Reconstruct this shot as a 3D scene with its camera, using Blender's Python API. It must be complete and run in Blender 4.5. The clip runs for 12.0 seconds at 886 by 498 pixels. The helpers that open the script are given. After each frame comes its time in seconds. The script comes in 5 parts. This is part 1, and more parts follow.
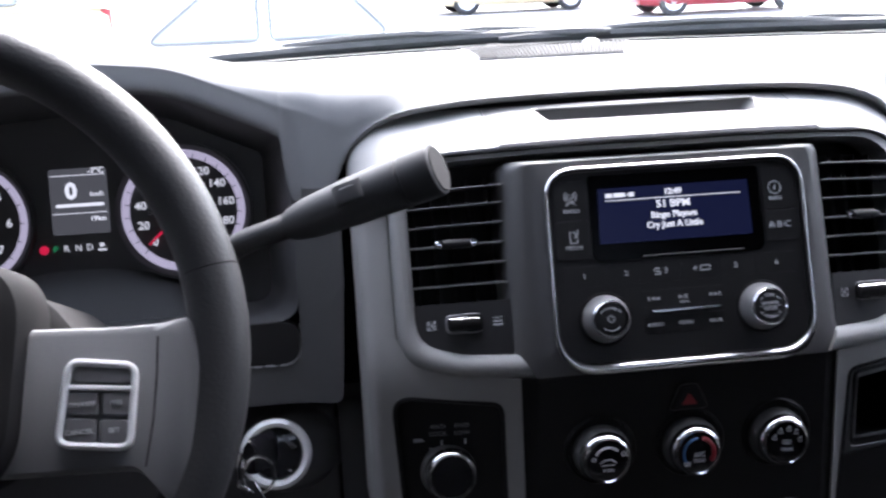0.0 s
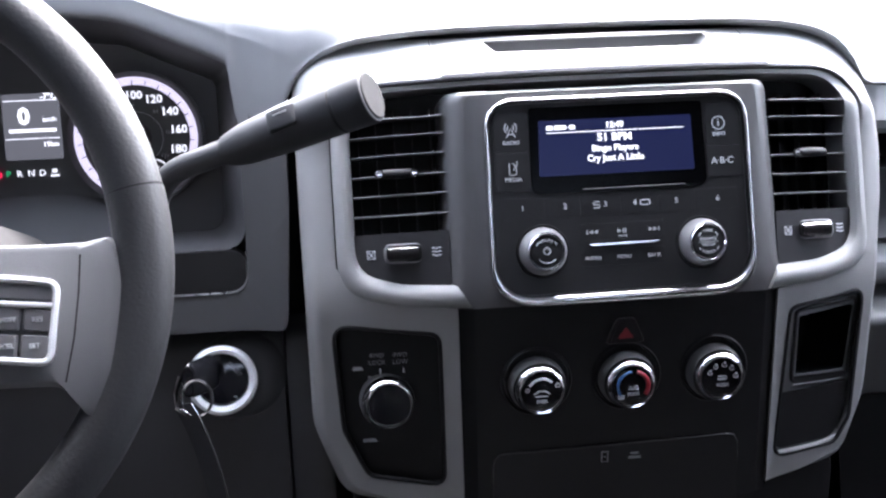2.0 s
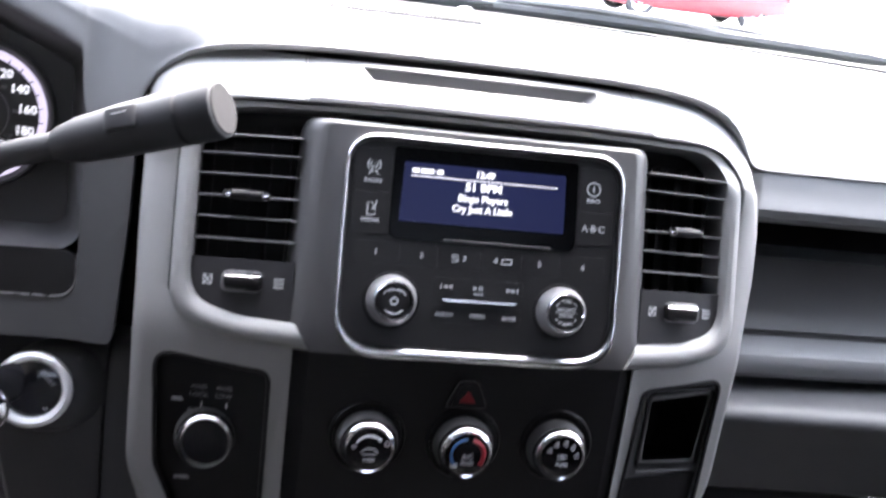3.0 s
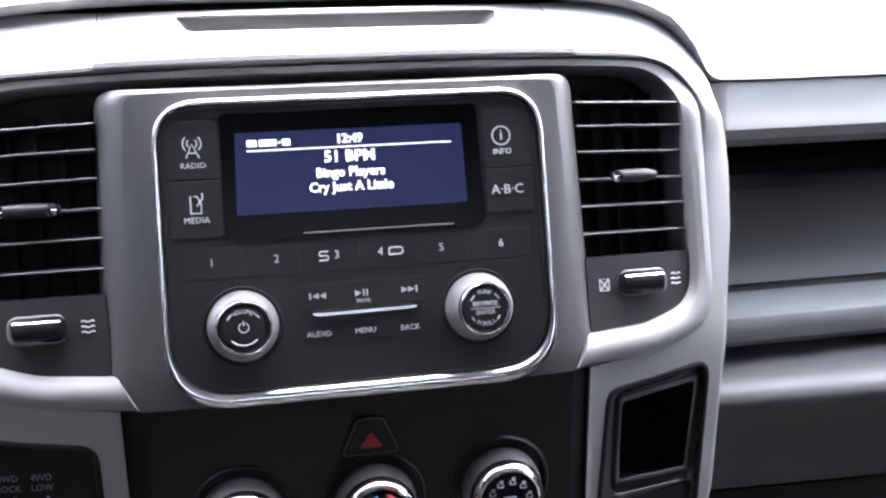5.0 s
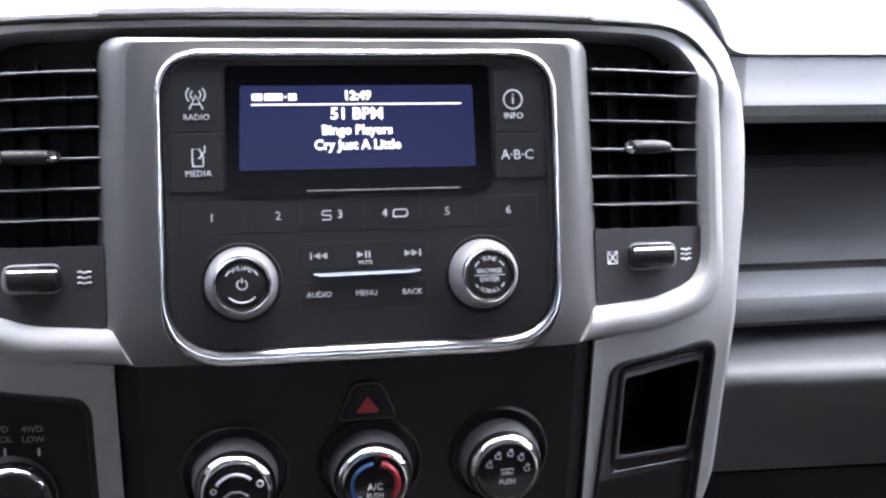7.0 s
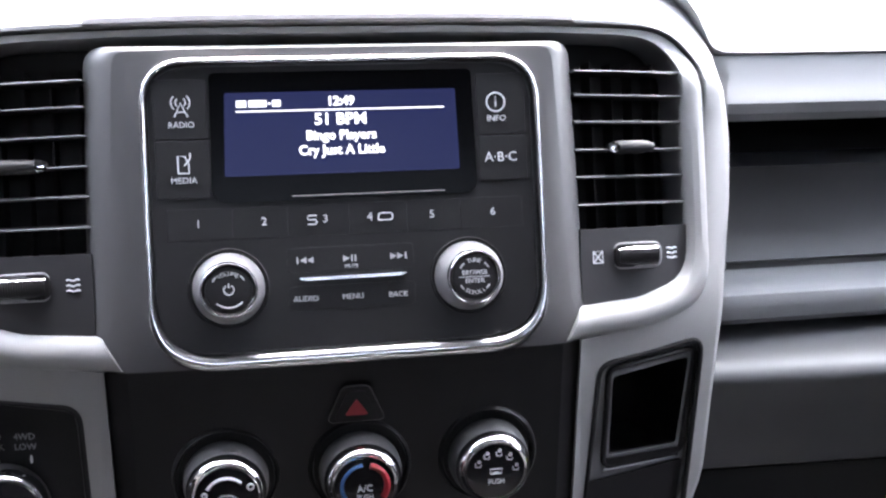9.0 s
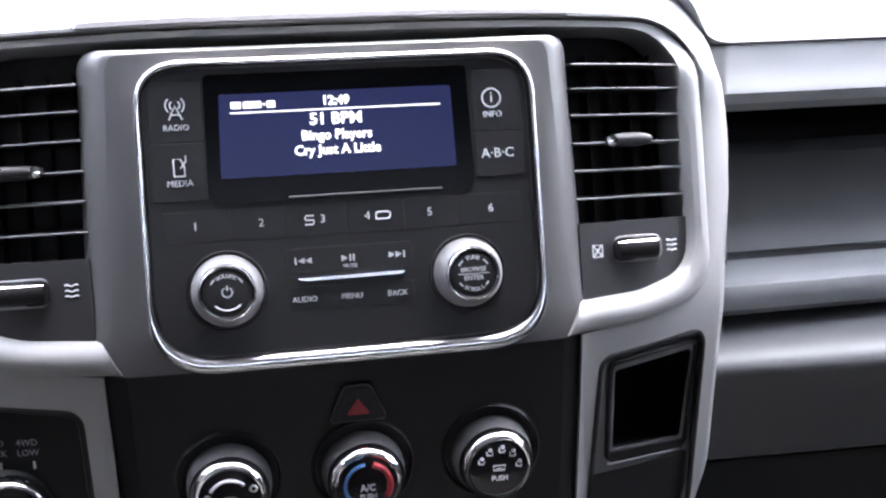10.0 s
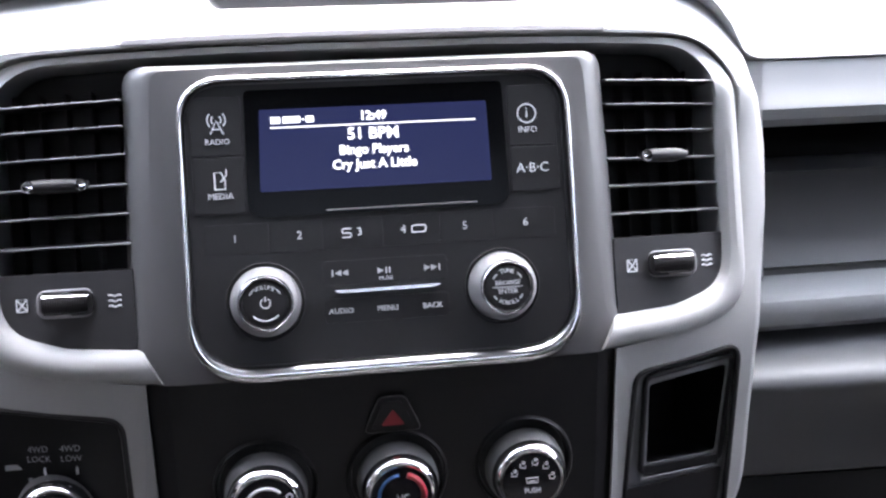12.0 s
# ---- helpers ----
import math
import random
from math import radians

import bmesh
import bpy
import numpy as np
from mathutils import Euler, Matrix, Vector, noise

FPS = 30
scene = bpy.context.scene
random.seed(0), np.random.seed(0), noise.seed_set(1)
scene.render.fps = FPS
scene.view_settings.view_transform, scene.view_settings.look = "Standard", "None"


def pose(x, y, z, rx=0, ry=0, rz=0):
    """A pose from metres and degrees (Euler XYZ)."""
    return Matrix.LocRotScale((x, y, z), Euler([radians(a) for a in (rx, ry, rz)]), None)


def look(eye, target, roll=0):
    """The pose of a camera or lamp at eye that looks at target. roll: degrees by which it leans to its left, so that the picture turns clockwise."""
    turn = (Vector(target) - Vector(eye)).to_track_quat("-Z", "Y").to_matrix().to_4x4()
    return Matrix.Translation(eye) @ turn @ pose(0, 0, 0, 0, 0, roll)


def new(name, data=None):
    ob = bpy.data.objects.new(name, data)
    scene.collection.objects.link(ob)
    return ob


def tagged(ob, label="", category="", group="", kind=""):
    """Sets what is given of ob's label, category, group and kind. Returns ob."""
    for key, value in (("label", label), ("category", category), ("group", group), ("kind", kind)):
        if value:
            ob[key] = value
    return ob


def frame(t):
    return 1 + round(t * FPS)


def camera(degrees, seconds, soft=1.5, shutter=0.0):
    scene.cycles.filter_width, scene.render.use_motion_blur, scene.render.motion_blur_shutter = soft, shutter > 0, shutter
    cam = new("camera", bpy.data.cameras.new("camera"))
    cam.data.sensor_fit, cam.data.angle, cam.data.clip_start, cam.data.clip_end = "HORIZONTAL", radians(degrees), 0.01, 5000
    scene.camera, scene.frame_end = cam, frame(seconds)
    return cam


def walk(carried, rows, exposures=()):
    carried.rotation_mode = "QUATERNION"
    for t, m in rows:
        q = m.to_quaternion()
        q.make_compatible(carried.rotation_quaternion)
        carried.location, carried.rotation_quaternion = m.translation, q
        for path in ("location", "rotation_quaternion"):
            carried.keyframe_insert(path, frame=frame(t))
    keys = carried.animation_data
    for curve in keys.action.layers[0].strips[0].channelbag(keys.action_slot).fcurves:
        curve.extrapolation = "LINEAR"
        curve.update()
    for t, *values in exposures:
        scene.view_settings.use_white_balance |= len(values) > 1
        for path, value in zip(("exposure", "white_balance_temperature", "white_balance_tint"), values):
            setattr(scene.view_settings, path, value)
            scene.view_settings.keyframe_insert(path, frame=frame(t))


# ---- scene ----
import itertools

U = 0.72           # metres per plan unit
H = 1.40           # height of the radio's centre over the ground
LEAN = 19.0        # degrees by which the radio's face leans back
SLOPE = 12.0       # and the rest of the dash
CAB = pose(0, 0, H)
FACE = pose(0, 0, H, -LEAN, 0, 0)
SIDE = pose(0, 0, H, -SLOPE, 0, 0)
V = 0.749          # metres per plan unit of the driver's instruments, enlarged about the camera to fit its view
DRIVER = SIDE @ Matrix.Translation((0.0078, 0.0280, 0.0017))
EXPO = 4.25
GAIN = 2.0 ** -EXPO
TINT_WB = 15

# ---------------------------------------------------------------- camera
cam = camera(45.0, 12.0, soft=2.4, shutter=0.3)
ROWS = [  # t, x, y, z in plan units of the dash's face; yaw, pitch, roll
    (0, -0.3432, -0.9637, -0.0173, 7.18, 3.10, 4.64),
    (0.5, -0.2754, -0.9896, -0.0213, 7.95, 2.39, 4.13),
    (1, -0.2552, -0.9907, -0.0350, 7.77, 1.10, 5.06),
    (1.5, -0.2668, -0.9762, -0.0376, 6.51, 0.17, 3.20),
    (2, -0.2734, -0.9728, -0.0406, 6.13, 0.47, 3.48),
    (2.5, -0.2428, -0.9858, -0.0293, 7.27, 1.33, 5.51),
    (2.7, -0.2355, -0.9672, -0.0356, 8.01, 0.63, 4.24),
    (2.8, -0.2435, -0.9450, -0.0475, 9.41, 1.09, 4.14),
    (3, -0.2089, -0.9129, -0.0131, 10.82, 1.24, -4.36),
    (3.2, -0.1798, -0.8341, 0.0229, 10.82, 1.26, -0.25),
    (3.3, -0.1419, -0.7926, 0.0053, 10.58, 1.86, 0.07),
    (3.5, -0.1181, -0.7180, 0.0165, 10.90, -0.16, 1.78),
    (3.7, -0.0937, -0.6729, -0.0034, 10.50, -0.54, 3.81),
    (5.3, -0.0874, -0.6823, 0.0038, 11.91, -0.07, 3.94),
    (5.5, -0.0878, -0.6815, 0.0063, 11.64, -0.41, 3.35),
    (6, -0.0833, -0.6770, -0.0058, 11.47, -0.58, 1.90),
    (6.5, -0.0755, -0.6696, -0.0097, 11.00, -0.99, 2.34),
    (7, -0.0814, -0.6661, -0.0089, 11.14, -1.25, 1.77),
    (7.2, -0.0847, -0.6642, -0.0132, 10.98, -0.96, 1.35),
    (8.8, -0.0771, -0.6712, -0.0114, 11.02, -1.09, 2.14),
    (9, -0.0718, -0.6738, -0.0093, 11.01, -1.11, 2.70),
    (9.5, -0.0768, -0.6667, -0.0125, 10.73, -1.36, 2.82),
    (10, -0.0671, -0.6724, -0.0060, 10.72, -1.53, 3.89),
    (10.5, -0.0591, -0.6755, -0.0100, 10.33, -1.14, 4.46),
    (11, -0.0439, -0.6963, -0.0042, 9.95, -0.09, 5.45),
    (11.5, -0.0588, -0.6851, -0.0088, 9.60, -0.56, 2.49),
    (12, -0.0641, -0.6815, -0.0064, 8.52, -0.65, 3.53),
]
walk(cam, [(t, FACE @ pose(U * x, U * y, U * z, 90 + p, 0, -w) @ pose(0, 0, 0, 0, 0, -r)) for t, x, y, z, w, p, r in ROWS],
     exposures=[(t, EXPO + e, 6000 if t < 3 else 6280, TINT_WB) for t, e in ((0.0, -0.55), (1.0, -0.38), (1.5, 0.1), (2.0, 0.55), (2.5, 0.7), (3.0, 0.6), (3.5, 0.25), (5.5, 1.0), (6.5, 1.0), (9.5, 1.03), (10.5, 1.02), (11.0, 1.12), (11.5, 1.0), (12.0, 1.0))])

# ---------------------------------------------------------------- daylight
world = bpy.data.worlds.new("overcast_sky")
scene.world = world
world.use_nodes = True
wn, wl = world.node_tree.nodes, world.node_tree.links
sky = wn.new("ShaderNodeTexSky")
sky.sky_type, sky.sun_disc = "NISHITA", False
sky.sun_elevation, sky.sun_rotation = radians(50), radians(16)
sky.air_density, sky.dust_density, sky.ozone_density = 1.0, 6.0, 0.6
wn["Background"].inputs["Strength"].default_value = 0.15
cloud = wn.new("ShaderNodeHueSaturation")  # cloud cover takes most of the blue and gold out of the sky
cloud.inputs["Saturation"].default_value = 0.5
wl.new(sky.outputs["Color"], cloud.inputs["Color"])
wl.new(cloud.outputs["Color"], wn["Background"].inputs["Color"])
sun = new("sun", bpy.data.lights.new("sun", "SUN"))
sun.data.energy, sun.data.angle, sun.data.color = 0.3, radians(40), (1.0, 0.995, 0.985)
sun.matrix_world = look((0, 0, 0), (-0.18, -0.62, -0.80))


# ---------------------------------------------------------------- materials
def mat(name, col, rough=0.5, metal=0.0, grain=0.0, gscale=1500.0, var=0.12, vscale=14.0, spec=0.5, coat=0.0, rvar=0.08):
    m = bpy.data.materials.new(name)
    m.use_nodes = True
    n, l = m.node_tree.nodes, m.node_tree.links
    b = n["Principled BSDF"]
    b.inputs["Metallic"].default_value = metal
    b.inputs["Specular IOR Level"].default_value = spec
    b.inputs["Coat Weight"].default_value = coat
    tc = n.new("ShaderNodeTexCoord")
    big = n.new("ShaderNodeTexNoise")
    big.inputs["Scale"].default_value, big.inputs["Detail"].default_value = vscale, 5.0
    l.new(tc.outputs["Object"], big.inputs["Vector"])
    mix = n.new("ShaderNodeMix")
    mix.data_type = "RGBA"
    lo = [max(0.0, c * (1 - var)) for c in col]
    hi = [min(1.0, c * (1 + var)) for c in col]
    mix.inputs["A"].default_value, mix.inputs["B"].default_value = (*lo, 1), (*hi, 1)
    l.new(big.outputs["Fac"], mix.inputs["Factor"])
    l.new(mix.outputs["Result"], b.inputs["Base Color"])
    fine = n.new("ShaderNodeTexNoise")
    fine.inputs["Scale"].default_value, fine.inputs["Detail"].default_value = gscale, 3.0
    l.new(tc.outputs["Object"], fine.inputs["Vector"])
    mr = n.new("ShaderNodeMapRange")
    mr.inputs["To Min"].default_value, mr.inputs["To Max"].default_value = max(0.02, rough - rvar), min(1.0, rough + rvar)
    smear = n.new("ShaderNodeTexNoise")
    smear.inputs["Scale"].default_value, smear.inputs["Detail"].default_value = vscale * 2.3, 6.0
    l.new(tc.outputs["Object"], smear.inputs["Vector"])
    l.new(smear.outputs["Fac"], mr.inputs["Value"])
    l.new(mr.outputs["Result"], b.inputs["Roughness"])
    if grain:
        bump = n.new("ShaderNodeBump")
        bump.inputs["Strength"].default_value, bump.inputs["Distance"].default_value = grain, 0.0006
        l.new(fine.outputs["Fac"], bump.inputs["Height"])
        l.new(bump.outputs["Normal"], b.inputs["Normal"])
    return m


def glow(name, col, strength):
    m = bpy.data.materials.new(name)
    m.use_nodes = True
    b = m.node_tree.nodes["Principled BSDF"]
    b.inputs["Base Color"].default_value = (*[c * 0.3 for c in col], 1)
    b.inputs["Roughness"].default_value = 0.3
    b.inputs["Specular IOR Level"].default_value = 0.15
    b.inputs["Emission Color"].default_value = (*col, 1)
    b.inputs["Emission Strength"].default_value = strength * GAIN
    return m


def clear(name, tint, gloss=0.03):
    m = bpy.data.materials.new(name)
    m.use_nodes = True
    n, l = m.node_tree.nodes, m.node_tree.links
    n.remove(n["Principled BSDF"])
    tr, gl, mx = n.new("ShaderNodeBsdfTransparent"), n.new("ShaderNodeBsdfGlossy"), n.new("ShaderNodeMixShader")
    tr.inputs["Color"].default_value = (*tint, 1)
    gl.inputs["Roughness"].default_value = gloss
    mx.inputs["Fac"].default_value = 0.02
    l.new(tr.outputs["BSDF"], mx.inputs[1])
    l.new(gl.outputs["BSDF"], mx.inputs[2])
    l.new(mx.outputs["Shader"], n["Material Output"].inputs["Surface"])
    return m


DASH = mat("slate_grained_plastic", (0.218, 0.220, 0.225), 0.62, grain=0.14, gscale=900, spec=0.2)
# The slate plastic again, with the shade it lies in put into the colour.
DASH_MID = mat("slate_grained_shaded_plastic", (0.070, 0.069, 0.070), 0.52, grain=0.15, gscale=1100)
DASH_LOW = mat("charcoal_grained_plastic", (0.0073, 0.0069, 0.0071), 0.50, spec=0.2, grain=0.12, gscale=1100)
GRAPHITE = mat("graphite_satin_plastic", (0.072, 0.070, 0.071), 0.42, grain=0.06, gscale=1500)
WHITE_METAL = mat("bright_silver_plating", (0.92, 0.92, 0.93), 0.30, metal=0.25, var=0.03)
PILLAR = mat("satin_black_plastic", (0.0120, 0.0114, 0.0118), 0.40, spec=0.22, grain=0.12, gscale=1400)
BLACK = mat("matt_black_plastic", (0.0150, 0.0142, 0.0146), 0.45, spec=0.25, grain=0.15, gscale=1400)
VENT = mat("charcoal_satin_plastic", (0.034, 0.033, 0.034), 0.48, spec=0.3, grain=0.08, gscale=1500)
PIT = mat("dark_recess_plastic", (0.020, 0.019, 0.0195), 0.8, spec=0.15, grain=0.1)
SILVER = mat("silver_painted_trim", (0.290, 0.286, 0.282), 0.55, metal=0.08, grain=0.05, gscale=2600, var=0.05, spec=0.35)
CHROME = mat("bright_chrome", (0.78, 0.78, 0.80), 0.10, metal=1.0, var=0.03, rvar=0.03)
SATIN = mat("satin_chrome", (0.52, 0.52, 0.54), 0.28, metal=1.0, var=0.05)
GLOSS = mat("gloss_black_lens", (0.006, 0.006, 0.008), 0.12, var=0.1, rvar=0.03)
CLUSTER = mat("soft_black_cluster_plastic", (0.036, 0.035, 0.036), 0.55, grain=0.1, gscale=1200)
KNEE = mat("dark_grey_knee_plastic", (0.045, 0.0445, 0.046), 0.5, spec=0.35, grain=0.1, gscale=1100)
GRIP = mat("soft_grey_lever_grip", (0.036, 0.036, 0.038), 0.58, spec=0.25, grain=0.15, gscale=900)
# Black plastic, its colour paled to stand in for the glare outside.
GLARE_BLACK = mat("glare_paled_black_plastic", (0.050, 0.052, 0.055), 0.6, var=0.4, vscale=60)
INSERT = mat("grey_satin_insert", (0.120, 0.116, 0.119), 0.45, grain=0.08, gscale=2000)
LENS = mat("black_display_lens", (0.0012, 0.0012, 0.0014), 0.2, spec=0.05, var=0.1, rvar=0.03)
FRAME = mat("polished_metal_frame", (0.74, 0.74, 0.75), 0.20, metal=1.0, var=0.03, rvar=0.04)
SHELF = mat("dark_shelf_plastic", (0.20, 0.204, 0.21), 0.6, grain=0.1)
KNOB = mat("grey_soft_knob", (0.20, 0.195, 0.20), 0.42, metal=0.2, grain=0.1, gscale=1800)
PRINT = mat("white_print", (0.62, 0.62, 0.64), 0.6, var=0.05)
PRINT_DIM = mat("grey_print", (0.24, 0.24, 0.25), 0.6, var=0.05)
LEATHER = mat("dark_grey_leather", (0.036, 0.036, 0.0375), 0.46, spec=0.32, grain=0.6, gscale=420)
SPOKE = mat("grey_wheel_plastic", (0.160, 0.160, 0.163), 0.5, spec=0.2, grain=0.12, gscale=900)
SLAT = mat("pale_edge_plastic", (0.15, 0.148, 0.15), 0.48, spec=0.28, grain=0.06)
RED = mat("red_print", (0.25, 0.012, 0.02), 0.5)
BLUE = mat("blue_print", (0.03, 0.10, 0.25), 0.5)
GLOVE = mat("sheened_charcoal_plastic", (0.066, 0.0665, 0.069), 0.42, spec=0.5, grain=0.06, gscale=1100)
LCD = glow("blue_lcd", (0.0092, 0.0118, 0.043), 0.9)
LCD_TEXT = glow("white_lcd_text", (0.92, 0.92, 0.98), 1.4)
GREY_LCD = glow("grey_lcd", (0.085, 0.085, 0.095), 1.3)
RING = glow("lavender_backlit_ring", (0.52, 0.47, 0.60), 1.2)
DIGIT = glow("white_backlit_digits", (0.75, 0.75, 0.80), 1.3)
LAMP_RED = glow("red_lamp", (0.85, 0.02, 0.08), 1.0)
LAMP_GREEN = glow("green_lamp", (0.02, 0.35, 0.12), 1.0)
RUBBER = mat("black_rubber", (0.02, 0.02, 0.022), 0.7, grain=0.2)
GLASS = clear("clear_windscreen_glass", (0.93, 0.96, 0.95))
TINT_DARK = mat("pale_tinted_window", (0.32, 0.345, 0.34), 0.5, spec=0.02, var=0.1, rvar=0.02)
GASKET = mat("grey_window_gasket", (0.14, 0.145, 0.145), 0.6)
CAR_WHITE = mat("white_car_paint", (0.78, 0.78, 0.78), 0.25, coat=0.6, var=0.03)
CAR_RED = mat("red_car_paint", (0.22, 0.010, 0.018), 0.3, coat=0.6, var=0.05)
CAR_BEIGE = mat("beige_car_paint", (0.50, 0.42, 0.28), 0.3, coat=0.5, var=0.05)
LOT = mat("pale_asphalt", (0.30, 0.30, 0.31), 0.8, grain=0.5, gscale=30, var=0.3, vscale=0.6)
# Headliner colour darkened to cut the light it bounces down.
CLOTH = mat("darkened_headliner_cloth", (0.10, 0.10, 0.10), 0.9, grain=0.4, gscale=500)
CARPET = mat("dark_carpet", (0.030, 0.030, 0.032), 0.95, grain=0.6, gscale=300)
YELLOW = mat("yellow_card", (0.80, 0.66, 0.02), 0.6, var=0.04)
CARD = mat("white_card", (0.72, 0.74, 0.76), 0.6, var=0.04)

# ---------------------------------------------------------------- helpers
ORIGIN, UNIT = {}, {}


def smooth(bm, angle=38):
    bm.normal_update()
    for f in bm.faces:
        f.smooth = True
    for e in bm.edges:
        if len(e.link_faces) == 2 and e.calc_face_angle(0) > radians(angle):
            e.smooth = False


def thing(name, label, category, base=(0, 0, 0), frame_m=None, group="", kind="", unit=U):
    """An Empty at base, in plan units of the frame, that parents its parts."""
    ob = new(name)
    ob.empty_display_size = 0.02
    ob.matrix_world = (FACE if frame_m is None else frame_m) @ Matrix.Translation(Vector(base) * unit)
    ORIGIN[ob.name], UNIT[ob.name] = Vector(base), unit
    return tagged(ob, label, category, group, kind)


def part(name, bm, material, parent, label="", recalc=True):
    """One mesh object under a thing or a part; vertices in plan units of the thing's frame."""
    if recalc:
        bmesh.ops.recalc_face_normals(bm, faces=bm.faces)
    smooth(bm)
    base, unit = ORIGIN[parent.name], UNIT[parent.name]
    for v in bm.verts:
        v.co = (v.co - base) * unit
    me = bpy.data.meshes.new(name)
    bm.to_mesh(me)
    bm.free()
    me.materials.append(material)
    ob = new(name, me)
    ob.parent = parent
    ORIGIN[ob.name], UNIT[ob.name] = base, UNIT[parent.name]
    if label:
        ob["label"] = label
    return ob


def setting(name, bm, material, label, category, frame_m=None, scale=True):
    """A piece of the setting: one mesh with its own origin."""
    bmesh.ops.recalc_face_normals(bm, faces=bm.faces)
    smooth(bm)
    if scale:
        bmesh.ops.scale(bm, vec=(U, U, U), verts=bm.verts)
    me = bpy.data.meshes.new(name)
    bm.to_mesh(me)
    bm.free()
    me.materials.append(material)
    ob = new(name, me)
    ob.matrix_world = CAB if frame_m is None else frame_m
    return tagged(ob, label, category, kind="structure")


def flat(x, z):
    return 0.0


def ease(t):
    t = min(1.0, max(0.0, t))
    return t * t * (3 - 2 * t)


def stack_y(x, z):
    """Depth of the centre stack's face: bowed, set back beside the radio, falling away below it."""
    a, k = abs(x), -0.065 - z
    y = 0.9 * max(0.0, a - 0.05) ** 2
    y += 0.010 * ease((a - 0.135) / 0.03) * (1 - ease((z - 0.06) / 0.05))
    y += 0.014 * ease((z - 0.085) / 0.03)
    if k > 0:
        y += 0.3 * (k * k / 0.06 if k < 0.03 else k - 0.015)
    return y


def rounded(points, radii, n=6, closed=True):
    """A polygon or polyline (x, z) with its corners rounded."""
    if not isinstance(radii, (list, tuple)):
        radii = [radii] * len(points)
    out, k = [], len(points)
    for i, (p, r) in enumerate(zip(points, radii)):
        p = Vector(p)
        if r <= 0 or (not closed and i in (0, k - 1)):
            out.append(p)
            continue
        a, b = Vector(points[i - 1]) - p, Vector(points[(i + 1) % k]) - p
        la, lb = a.length, b.length
        a, b = a / la, b / lb
        ang = a.angle(b)
        d = min(r / math.tan(ang / 2), 0.49 * la, 0.49 * lb)
        p0, p1 = p + a * d, p + b * d
        for j in range(n + 1):
            t = j / n
            out.append((1 - t) ** 2 * p0 + 2 * t * (1 - t) * p + t ** 2 * p1)
    return [(v.x, v.y) for v in out]


def box_line(x0, z0, x1, z1, r, n=6):
    return rounded([(x0, z0), (x1, z0), (x1, z1), (x0, z1)], r, n)


def plate(outline, thick=0.004, off=0.0, yfun=stack_y, holes=(), bevel=0.0012, cut=0.02, bm=None, seg=2):
    """A panel of that outline laid on the face yfun, its front at off (minus: towards the viewer)."""
    own = bmesh.new()
    for loop in (outline, *holes):
        vs = [own.verts.new((x, 0, z)) for x, z in loop]
        for a, b in zip(vs, vs[1:] + vs[:1]):
            own.edges.new((a, b))
    bmesh.ops.triangle_fill(own, edges=own.edges[:], use_beauty=True)
    if yfun is not flat:
        xs, zs = [p[0] for p in outline], [p[1] for p in outline]
        for lo, hi, axis in ((min(xs), max(xs), 0), (min(zs), max(zs), 2)):
            k = int((hi - lo) / cut)
            for i in range(1, k + 1):
                co, no = [0, 0, 0], [0, 0, 0]
                co[axis], no[axis] = lo + (hi - lo) * i / (k + 1), 1
                bmesh.ops.bisect_plane(own, geom=own.verts[:] + own.edges[:] + own.faces[:], plane_co=co, plane_no=no)
    for v in own.verts:
        v.co.y = yfun(v.co.x, v.co.z) + off
    front = own.faces[:]
    ret = bmesh.ops.extrude_face_region(own, geom=front)
    for g in ret["geom"]:
        if isinstance(g, bmesh.types.BMVert):
            g.co.y += thick
    own.normal_update()
    if bevel > 0:
        fr = [e for e in own.edges if len(e.link_faces) == 2 and e.calc_face_angle(0) > radians(50)
              and all(abs(v.co.y - yfun(v.co.x, v.co.z) - off) < 1e-5 for v in e.verts)]
        bmesh.ops.bevel(own, geom=fr, offset=bevel, segments=seg, profile=0.5, affect="EDGES", clamp_overlap=True)
    if 0 < bevel < 0.005:
        for e in own.edges:
            if len(e.link_faces) == 2 and all(abs(v.co.y - yfun(v.co.x, v.co.z) - off) < 1e-5 for v in e.verts) and e.calc_face_angle(0) > radians(12):
                e.smooth = False
    if bm is not None:
        join(bm, own)
        return bm
    return own


def join(bm, other):
    me = bpy.data.meshes.new("joined")
    bmesh.ops.recalc_face_normals(other, faces=other.faces)
    other.to_mesh(me)
    other.free()
    bm.from_mesh(me)
    bpy.data.meshes.remove(me)
    return bm


def loft(loops, closed=False, bm=None, caps=False):
    """A skin over loops of equal count."""
    bm = bm or bmesh.new()
    rows = [[bm.verts.new(p) for p in loop] for loop in loops]
    for a, b in zip(rows, rows[1:]):
        k = len(a)
        for i in range(k if closed else k - 1):
            j = (i + 1) % k
            bm.faces.new((a[i], a[j], b[j], b[i]))
    if caps:
        bm.faces.new(rows[0])
        bm.faces.new(rows[-1][::-1])
    return bm


